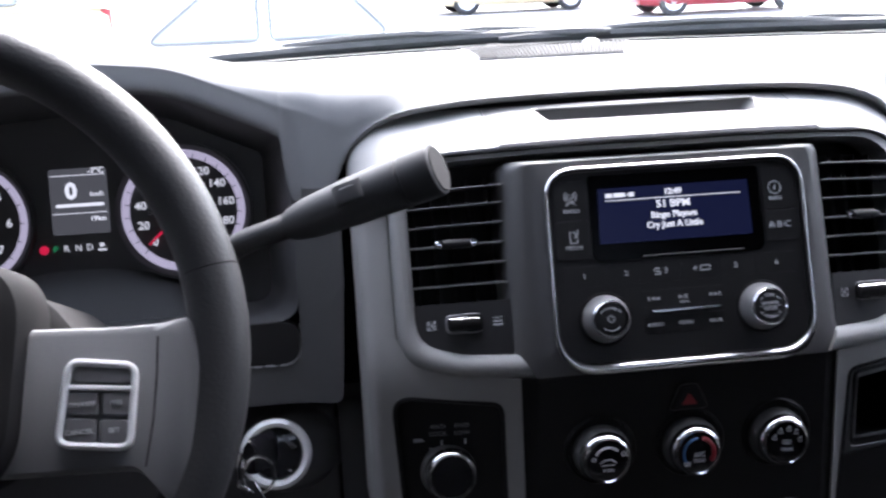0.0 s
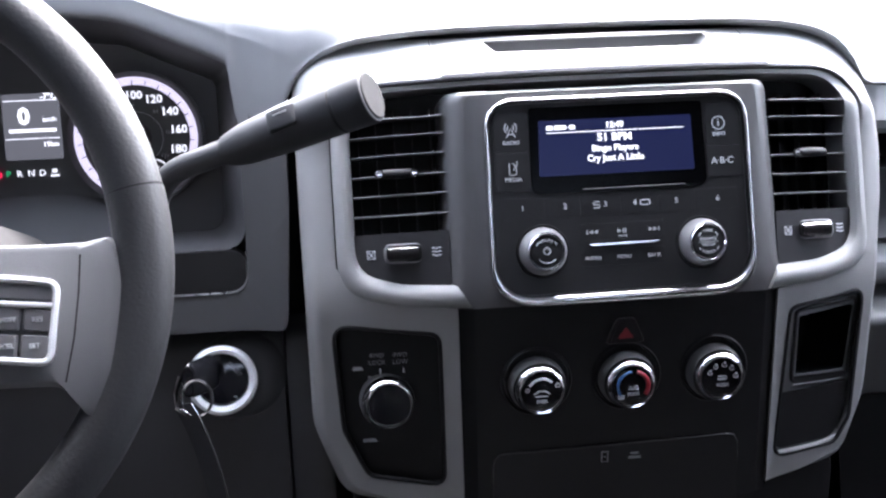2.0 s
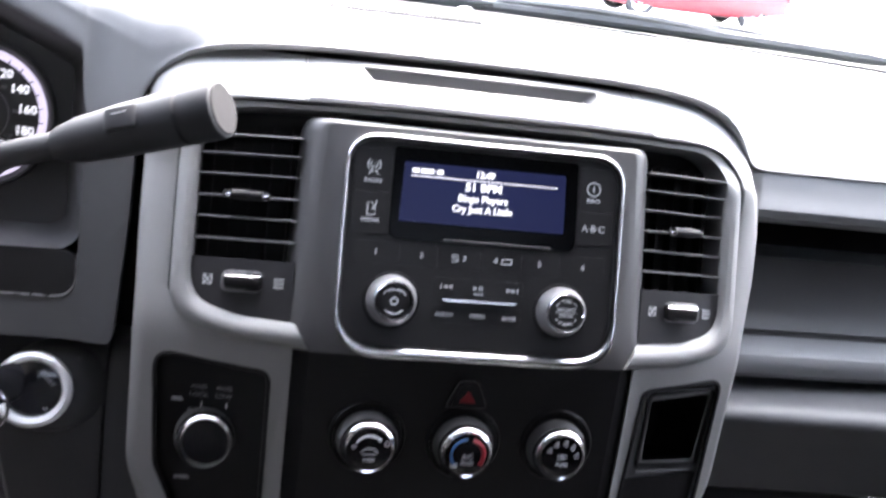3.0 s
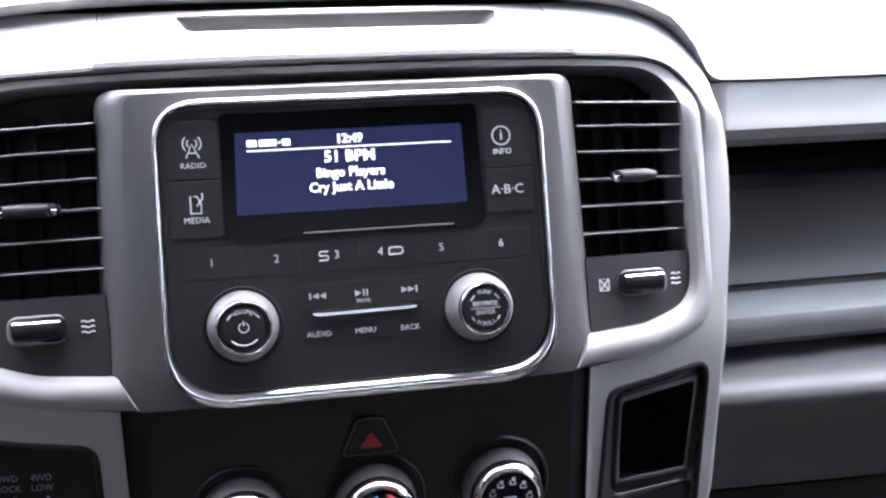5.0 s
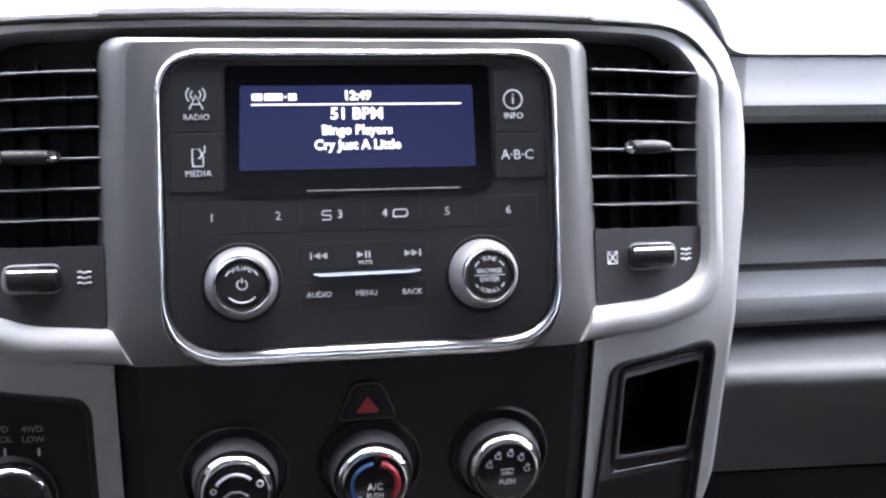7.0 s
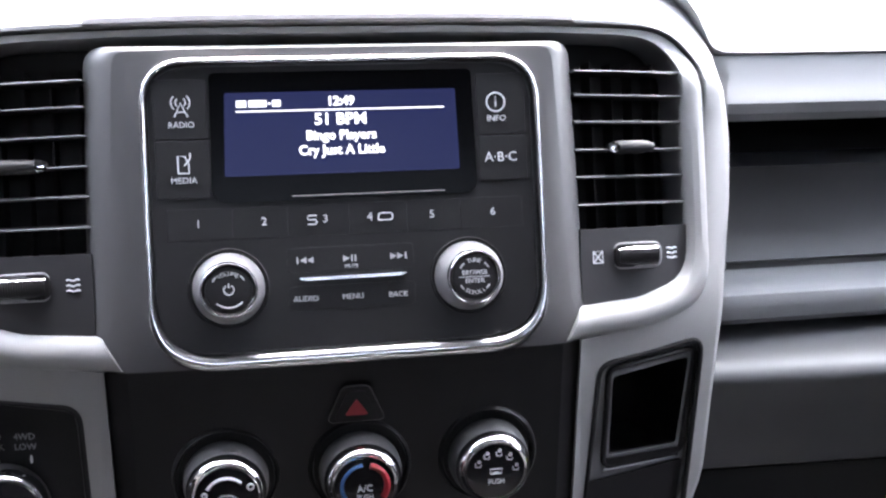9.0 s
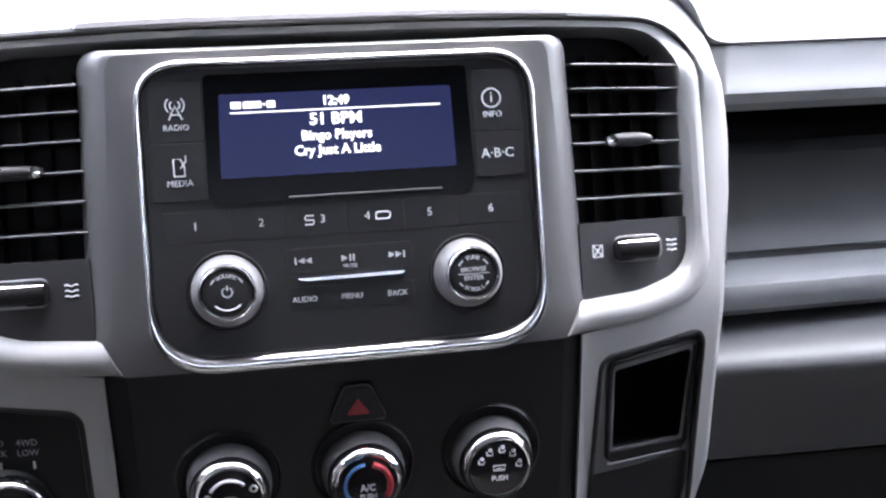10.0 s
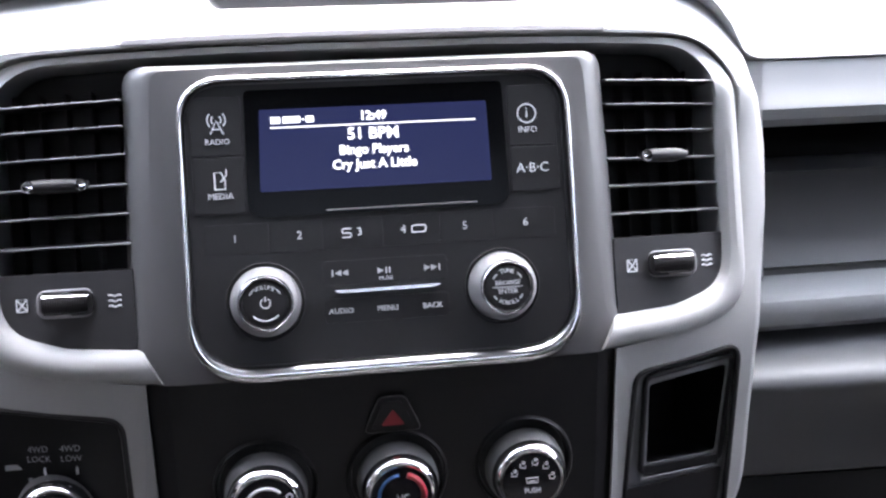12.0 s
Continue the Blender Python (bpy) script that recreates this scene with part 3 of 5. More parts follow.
def radio():
    r = thing("car_radio", "black car radio with a blue lit display and chrome frame", "car radio", (0, 0.02, -0.085))
    fc = rounded([(-0.120, -0.080), (0.121, -0.080), (0.121, 0.0965), (-0.120, 0.0965)], [0.034, 0.034, 0.026, 0.026], 10)
    part("faceplate", plate(fc, 0.012, 0.0, flat, bevel=0.001), BLACK, r, "matt black faceplate")
    # chrome frame, heavier at its foot
    path = rounded([(-0.1235, -0.0862), (0.1262, -0.0862), (0.1250, 0.0998), (-0.1230, 0.0998)], [0.041, 0.041, 0.029, 0.029], 14)
    path = [Vector(p) for p in path]
    k = len(path)
    prof = [(-1.0, 0.004), (-1.0, -0.0010)] + [(-math.cos(radians(q)), -0.0012 - 0.0056 * math.sin(radians(q))) for q in range(15, 180, 15)] + [(1.0, -0.0010), (1.0, 0.006)]
    loops = [[] for _ in prof]
    for i, p in enumerate(path):
        d = (path[(i + 1) % k] - path[i - 1]).normalized()
        out = Vector((d.y, -d.x))
        low = min(1.0, max(0.0, (-0.045 - p.y) / 0.035))
        w = 0.0024 + 0.0028 * low
        y0 = stack_y(p.x, min(0.080, max(p.y, -0.060)))
        for lp, (a, b) in zip(loops, prof):
            q = p + out * w * a
            lp.append((q.x, y0 * 0.6 + b, q.y))
    part("chrome_frame", loft(loops, True), FRAME, r, "polished chrome frame")
    # display
    lens = rounded([(-0.0835, 0.0125), (0.0840, 0.0125), (0.0825, 0.0925), (-0.0825, 0.0925)], [0.010, 0.010, 0.004, 0.004], 6)
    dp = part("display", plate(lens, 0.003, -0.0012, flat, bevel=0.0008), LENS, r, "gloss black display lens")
    scr = rounded([(-0.0755, 0.0285), (0.0725, 0.0285), (0.0715, 0.0800), (-0.0735, 0.0800)], 0.0015, 3)
    part("screen", plate(scr, 0.001, -0.0016, flat, bevel=0), LCD, dp, "lit dark blue screen")
    y = -0.0020
    bars([(-0.0665, 0.0710, -0.0605, 0.0750), (-0.0590, 0.0710, -0.0480, 0.0750), (-0.0470, 0.0725, -0.0455, 0.0735), (-0.0445, 0.0710, -0.0395, 0.0750)], y, dp, LCD_TEXT)
    letters("12:49", 0.0078, -0.0020, 0.0735, y, dp, LCD_TEXT, bold=0.03)
    bars([(-0.0670, 0.0680, 0.0640, 0.0687)], y, dp, LCD_TEXT, "rule")
    for body, size, z in (("51 BPM", 0.0100, 0.0622), ("Bingo Players", 0.0084, 0.0522), ("Cry Just A Little", 0.0084, 0.0430)):
        letters(body, size, -0.0025, z, y, dp, LCD_TEXT, wide=1.06 if size > 0.009 else 0.98, bold=0.020)
    # Grey tube drawn in place of the glint along the lens's foot.
    part("lens_glint", tube([(x, -0.0016, 0.0150) for x in np.linspace(-0.035, 0.062, 8)], 0.0005, 6), GRAPHITE, dp)
    # keys beside the display
    kb = lambda nm, x0, z0, x1, z1: part("key", plate(box_line(x0, z0, x1, z1, 0.002, 3), 0.003, -0.0011, flat, bevel=0.0006), BLACK, r, nm)
    kb("radio key", -0.1165, 0.0525, -0.0845, 0.0890)
    kb("media key", -0.1165, 0.0160, -0.0845, 0.0515)
    kb("info key", 0.0855, 0.0500, 0.1175, 0.0890)
    kb("letters key", 0.0855, 0.0205, 0.1175, 0.0490)
    y = -0.0015
    letters("RADIO", 0.0051, -0.1000, 0.0610, y, r, PRINT)
    letters("MEDIA", 0.0054, -0.1000, 0.0270, y, r, PRINT)
    letters("INFO", 0.0055, 0.0982, 0.0600, y, r, PRINT)
    letters("A\u00b7B\u00b7C", 0.0088, 0.1000, 0.0350, y, r, PRINT)
    strokes([arc(0.0980, 0.0705, 0.0060, 0, 360, 24)], 0.0010, y, r, PRINT)
    letters("i", 0.0100, 0.0980, 0.0708, y, r, PRINT)
    m = -0.1000
    strokes([[(m - 0.0040, 0.0660), (m, 0.0745), (m + 0.0040, 0.0660)], [(m - 0.0025, 0.0690), (m + 0.0025, 0.0690)],
             arc(m, 0.0748, 0.0030, -50, 50, 5), arc(m, 0.0748, 0.0030, 130, 230, 5), arc(m, 0.0748, 0.0056, -45, 45, 6), arc(m, 0.0748, 0.0056, 135, 225, 6)], 0.0009, y, r, PRINT)
    strokes([[(m - 0.0032, 0.0315), (m + 0.0032, 0.0315), (m + 0.0032, 0.0370), (m + 0.0010, 0.0420), (m - 0.0032, 0.0420), (m - 0.0032, 0.0315)], [(m + 0.0005, 0.0360), (m + 0.0042, 0.0405), (m + 0.0042, 0.0440)]], 0.0010, y, r, PRINT)
    # row of presets
    xs = [-0.1120, -0.0720, -0.0385, 0.0000, 0.0370, 0.0720, 0.1130]
    for a, b in zip(xs, xs[1:]):
        part("preset_key", plate(box_line(a + 0.00015, -0.0100, b - 0.00015, 0.0095, 0.001, 2), 0.003, -0.0002, flat, bevel=0.0002), BLACK, r)
    for x, ch in ((-0.0930, "1"), (-0.0530, "2"), (-0.0150, "3"), (0.0130, "4"), (0.0530, "5"), (0.0930, "6")):
        letters(ch, 0.0072, x, 0.0, -0.0014, r, PRINT)
    strokes([[(-0.0205, 0.0025), (-0.0255, 0.0025), (-0.0262, 0.0008), (-0.0255, -0.0002), (-0.0212, -0.0002), (-0.0205, -0.0015), (-0.0212, -0.0030), (-0.0262, -0.0030)],
             rounded([(0.0185, -0.0022), (0.0275, -0.0022), (0.0275, 0.0022), (0.0185, 0.0022), (0.0185, -0.0022)], [0, 0.002, 0.002, 0.002, 0], 4, False)], 0.0009, -0.0014, r, PRINT)
    # transport keys and chrome strip
    part("transport_key", plate(box_line(-0.0400, -0.0330, 0.0400, -0.0175, 0.003, 3), 0.003, -0.0004, flat, bevel=0.0002), BLACK, r)
    part("menu_key", plate(box_line(-0.0400, -0.0570, 0.0400, -0.0415, 0.003, 3), 0.003, -0.0004, flat, bevel=0.0002), BLACK, r)
    st = rounded([(-0.0350, -0.0360), (-0.0285, -0.0382), (0.0310, -0.0377), (0.0355, -0.0358)], 0.0006, 3)
    part("chrome_strip", plate(st, 0.004, -0.0040, flat, bevel=0.0008), FRAME, r, "thin chrome strip")
    y = -0.0013
    for x, z, body in ((-0.0295, -0.0495, "AUDIO"), (0.0, -0.0495, "MENU"), (0.0290, -0.0498, "BACK"), (0.0, -0.0303, "MUTE")):
        letters(body, 0.0049 if body != "MUTE" else 0.0034, x, z, y, r, PRINT)
    def tri(x, d):
        bm = bmesh.new()
        vs = [bm.verts.new((x + d * a, y, -0.0253 + b)) for a, b in ((-0.0020, -0.0020), (0.0022, 0.0), (-0.0020, 0.0020))]
        bm.faces.new(vs)
        bmesh.ops.solidify(bm, geom=bm.faces[:], thickness=0.0006)
        part("icon", bm, PRINT, r)
    tri(-0.0302, -1), tri(-0.0258, -1), tri(0.0268, 1), tri(0.0312, 1), tri(-0.0032, 1)
    bars([(-0.0342, -0.0274, -0.0333, -0.0232), (0.0343, -0.0274, 0.0352, -0.0232), (0.0000, -0.0274, 0.0009, -0.0232), (0.0022, -0.0274, 0.0031, -0.0232)], y, r, PRINT)
    # two knobs
    for cx, nm in ((-0.0765, "volume_knob"), (0.0750, "tuning_knob")):
        cz = -0.0403
        part("knob_well", lathe([(0.0250, 0.0008), (0.0243, 0.0022), (0.0236, 0.0006)], (cx, 0.0, cz), n=48), PIT, r)
        kn = part(nm, lathe([(0.0222, 0.0), (0.0218, 0.005), (0.0205, 0.011), (0.0186, 0.0160), (0.0170, 0.0180)], (cx, 0, cz), n=56, close=False), KNOB, r, "satin grey tapered knob")
        part("chrome_ring", lathe([(0.0174, 0.0172), (0.0170, 0.0192), (0.0160, 0.0204), (0.0148, 0.0200), (0.0144, 0.0186)], (cx, 0, cz), n=56, close=False), CHROME, kn, "bright chrome ring")
        part("cap", lathe([(0.0, 0.0194), (0.0120, 0.0194), (0.0142, 0.0188), (0.0145, 0.0170)], (cx, 0, cz), n=48), BLACK, kn, "matt black cap")
        y = -0.0197
        if cx < 0:
            ring_words("VOLUME", cx, cz, 0.0098, 90, 0.0036, y, kn, PRINT)
            strokes([arc(cx, cz, 0.0108, 130, 150, 5), arc(cx, cz, 0.0108, 30, 50, 5), arc(cx, cz, 0.0108, 225, 315, 14)], 0.0009, y, kn, PRINT)
            strokes([arc(cx, cz, 0.0030, 120, 420, 14), [(cx, cz + 0.0010), (cx, cz + 0.0040)]], 0.0008, y, kn, PRINT)
        else:
            ring_words("TUNE", cx, cz, 0.0102, 90, 0.0038, y, kn, PRINT)
            ring_words("SCROLL", cx, cz, 0.0102, 270, 0.0037, y, kn, PRINT, top=False)
            letters("BROWSE", 0.0041, cx, cz + 0.0024, y, kn, PRINT)
            letters("ENTER", 0.0042, cx, cz - 0.0028, y, kn, PRINT)
            bars([(cx - 0.0098, cz - 0.0004, cx + 0.0098, cz + 0.0001)], y, kn, PRINT)
            strokes([arc(cx, cz, 0.0106, 128, 150, 5), arc(cx, cz, 0.0106, 30, 52, 5), arc(cx, cz, 0.0106, 210, 226, 5), arc(cx, cz, 0.0106, 314, 330, 5)], 0.0009, y, kn, PRINT)
    return r


radio()


# ================================================================ climate knobs, hazard switch
def climate_knob(cx, cz, which):
    y0 = stack_y(cx, cz) + 0.0025
    names = {"fan": "fan speed knob with a chrome collar and white marks", "heat": "temperature knob with blue and red arcs, chrome collar", "mode": "air direction knob with white outlet marks, chrome collar"}
    t = thing("climate_knob", names[which], "climate knob", (cx, y0, cz), group="climate knobs")
    a = Vector((0, -0.97, -0.24)).normalized()
    e = Vector((0, a.z, -a.y))
    c = Vector((cx, y0, cz))
    part("well", lathe([(0.0345, -0.004), (0.0338, 0.0020), (0.0326, 0.0036), (0.0312, 0.0030), (0.0296, -0.004)], c + e * 0.0022, a, 56, close=False), PILLAR, t, "raised black collar round the knob")
    part("skirt", lathe([(0.0272, -0.006), (0.0270, 0.006), (0.0256, 0.0150), (0.0250, 0.0165)], c, a, 56, close=False), GRAPHITE, t, "dark satin skirt")
    part("collar", lathe([(0.0252, 0.0155), (0.0246, 0.0195), (0.0230, 0.0232), (0.0210, 0.0250), (0.0198, 0.0245)], c, a, 56, close=False), CHROME, t, "bright chrome collar")
    part("cap", lathe([(0.0, 0.0250), (0.0150, 0.0250), (0.0192, 0.0244), (0.0200, 0.0230)], c, a, 48), GLOSS, t, "gloss black cap")
    on = lambda u, v: c + Vector((u, 0, 0)) + e * v + a * 0.0254
    def mk(lines, w, material):
        for ln in lines:
            part("marking", tube([on(x - cx, z - cz) for x, z in ln], w / 2, 6), material, t)
    def word(body, size, v):
        q = on(0, v)
        letters(body, size, q.x, q.z, q.y - 0.0012, t, PRINT)
    fz = cz
    if which == "fan":
        mk([arc(cx, fz, 0.0130, 45, 150, 14)], 0.0022, PRINT)
        mk([[(cx - 0.006, fz - 0.0040), (cx + 0.006, fz - 0.0040)], [(cx - 0.0075, fz - 0.0020), (cx - 0.003, fz + 0.0012), (cx + 0.003, fz + 0.0012), (cx + 0.0075, fz - 0.0020)], arc(cx + 0.0150, fz + 0.0060, 0.0020, 0, 360, 10), arc(cx - 0.0135, fz + 0.0025, 0.0016, 0, 360, 10)], 0.0010, PRINT)
        word("PUSH", 0.0042, -0.0090)
    elif which == "heat":
        mk([arc(cx, fz, 0.0145, 95, 215, 14)], 0.0024, BLUE)
        mk([arc(cx, fz, 0.0145, 75, -35, 14)], 0.0042, RED)
        word("A/C", 0.0060, -0.0015)
        word("PUSH", 0.0046, -0.0075)
        mk([[(cx - 0.0140, fz - 0.0112), (cx - 0.0085, fz - 0.0112)], [(cx - 0.0140, fz - 0.0088), (cx - 0.0085, fz - 0.0088)]], 0.0014, PRINT)
    else:
        for ang in (190, 152, 118, 82, 48, 10, -20)[1:6]:
            x, z = cx + 0.0135 * math.cos(radians(ang)), fz + 0.0135 * math.sin(radians(ang)) - 0.001
            mk([[(x - 0.0018, z + 0.0018), (x - 0.0018, z - 0.0008), (x + 0.0014, z - 0.0012), (x + 0.0018, z + 0.0006)], arc(x + 0.0004, z + 0.0026, 0.0009, 0, 360, 8)], 0.0008, PRINT)
        mk([[(cx - 0.0035, fz - 0.0012), (cx + 0.0035, fz - 0.0012), (cx + 0.0040, fz + 0.0022), (cx - 0.0040, fz + 0.0022), (cx - 0.0035, fz - 0.0012)], [(cx - 0.002, fz), (cx + 0.002, fz)]], 0.0008, PRINT)
        word("PUSH", 0.0046, -0.0066)
    return t


climate_knob(-0.0845, -0.1646, "fan")
climate_knob(0.0020, -0.1652, "heat")
climate_knob(0.0885, -0.1640, "mode")


def hazard_switch():
    t = thing("hazard_switch", "small black hazard switch with a red triangle", "switch", (0.004, 0.008, -0.138))
    out = rounded([(-0.0190, -0.1310), (0.0186, -0.1310), (0.0080, -0.1075), (-0.0084, -0.1075)], [0.003, 0.003, 0.006, 0.006], 6)
    part("bezel", plate(out, 0.01, -0.0015, bevel=0.0018, cut=0.03), PILLAR, t)
    # Paler tube added for the highlight along the bezel's outline.
    part("bezel_glint", tube(face_path([Vector(p) for p in out], -0.0008), 0.0007, 6, closed=True), GRAPHITE, t)
    inn = rounded([(-0.0150, -0.1300), (0.0146, -0.1300), (0.0056, -0.1105), (-0.0060, -0.1105)], [0.003, 0.003, 0.005, 0.005], 6)
    part("button", plate(inn, 0.004, -0.0030, bevel=0.0012, cut=0.03), PILLAR, t)
    part("triangle", plate(rounded([(-0.0082, -0.1267), (0.0078, -0.1267), (-0.0002, -0.1157)], 0.0012, 3), 0.001, -0.0036, bevel=0, cut=0.03), RED, t, "red warning triangle")
    return t


hazard_switch()


# ================================================================ four wheel drive selector
def drive_selector():
    t = thing("drive_selector", "black panel with a chrome-edged four wheel drive knob", "control panel", (-0.228, 0.06, -0.295))
    out = rounded([(-0.1735, -0.1125), (-0.274, -0.099), (-0.268, -0.205), (-0.246, -0.252), (-0.172, -0.264)], [0.012, 0.016, 0.02, 0.015, 0.012], 6)
    part("panel", plate(out, 0.006, 0.006, bevel=0.001, cut=0.02), PILLAR, t, "satin black panel")
    rim = [(x, stack_y(x, z) - 0.0006, z) for x, z in out]
    part("rim", tube(rim, 0.0022, 8, closed=True), BLACK, t)
    cx, cz = -0.2250, -0.1750
    y0 = stack_y(cx, cz) + 0.006
    c, ax = (cx, y0, cz), (0.05, -0.985, -0.12)
    part("skirt", lathe([(0.0270, -0.002), (0.0266, 0.008), (0.0254, 0.0140)], c, ax, 48, close=False), GRAPHITE, t, "dark satin skirt")
    kn = part("knob", lathe([(0.0256, 0.0130), (0.0250, 0.0180), (0.0234, 0.0222), (0.0214, 0.0236), (0.0203, 0.0230)], c, ax, 56, close=False), CHROME, t, "bright chrome collar")
    part("cap", lathe([(0, 0.0236), (0.0150, 0.0234), (0.0198, 0.0228), (0.0205, 0.0212)], c, ax, 48), GLOSS, kn, "gloss black cap")
    for x, a, b in ((-0.2330, "4WD", "LOCK"), (-0.2110, "4WD", "LOW")):
        letters(a, 0.0062, x, -0.1310, 0.0052, t, PRINT_DIM, yfun=stack_y)
        letters(b, 0.0062, x, -0.1380, 0.0052, t, PRINT_DIM, yfun=stack_y)
        bars([(x - 0.0007 + 0.003, -0.1490, x + 0.0007 + 0.003, -0.1440)], 0.0050, t, PRINT, yfun=stack_y)
    bars([(-0.2565, -0.1450, -0.2435, -0.1415), (-0.2420, -0.1535, -0.2390, -0.1510), (-0.2500, -0.2180, -0.2300, -0.2145)], 0.0050, t, PRINT_DIM, yfun=stack_y)
    return t


drive_selector()


# ================================================================ storage pocket
def storage_pocket():
    t = thing("storage_pocket", "open black storage pocket above a closed flap", "storage pocket", (0.22, 0.08, -0.295))
    out = rounded([(0.172, -0.109), (0.259, -0.0965), (0.254, -0.230), (0.238, -0.256), (0.163, -0.262)], [0.012, 0.012, 0.02, 0.015, 0.012], 6)
    hole = rounded([(0.1865, -0.1200), (0.2520, -0.1115), (0.2460, -0.1785), (0.1865, -0.1800)], 0.004, 4)
    part("frame", plate(out, 0.004, 0.007, holes=[hole], bevel=0.003, cut=0.02), SPOKE, t, "matt black frame")
    part("rim", tube([(x, stack_y(x, z) - 0.0004, z) for x, z in out], 0.0022, 8, closed=True), PIT, t)
    step = rounded([(0.1825, -0.1140), (0.2565, -0.1050), (0.2505, -0.1845), (0.1815, -0.1865)], 0.006, 4)
    part("inner_lip", tube([(x, stack_y(x, z) + 0.0055, z) for x, z in step], 0.0022, 8, closed=True), BLACK, t)
    bm = loft([[(x, stack_y(x, z) + 0.008, z) for x, z in hole], [(x * 0.98 + 0.004, stack_y(x, z) + 0.10, z) for x, z in hole]], True)
    bm.faces.new([v for v in list(bm.verts)[len(hole):]])
    # Near-black colour carries the shade inside the bin.
    part("bin", bm, DASH_LOW, t, "empty bin, the shade inside put into a near-black colour")
    part("ledge", plate(box_line(0.184, -0.1890, 0.248, -0.1810, 0.002, 3), 0.004, 0.0035, bevel=0.0015, cut=0.02), PILLAR, t)
    part("ledge_edge", tube([(x, stack_y(x, -0.190) + 0.0035, -0.1900 + 0.03 * (x - 0.182)) for x in np.linspace(0.182, 0.245, 8)], 0.0009, 6), SLAT, t)
    fl = rounded([(0.170, -0.197), (0.252, -0.191), (0.249, -0.229), (0.235, -0.250), (0.167, -0.256)], [0.003, 0.003, 0.015, 0.012, 0.008], 5)
    part("flap", plate(fl, 0.005, 0.0035, bevel=0.002, cut=0.02), BLACK, t, "closed black flap")
    part("flap_lip", tube([(x, stack_y(x, -0.258) + 0.0005, z) for x, z in ((0.168, -0.2595), (0.192, -0.2580), (0.216, -0.2560), (0.232, -0.2530), (0.243, -0.2460))], 0.0026, 8), SILVER, t)
    return t


storage_pocket()


# ================================================================ dashboard
def wind_y(x):
    return 0.52 - 0.42 * x * x


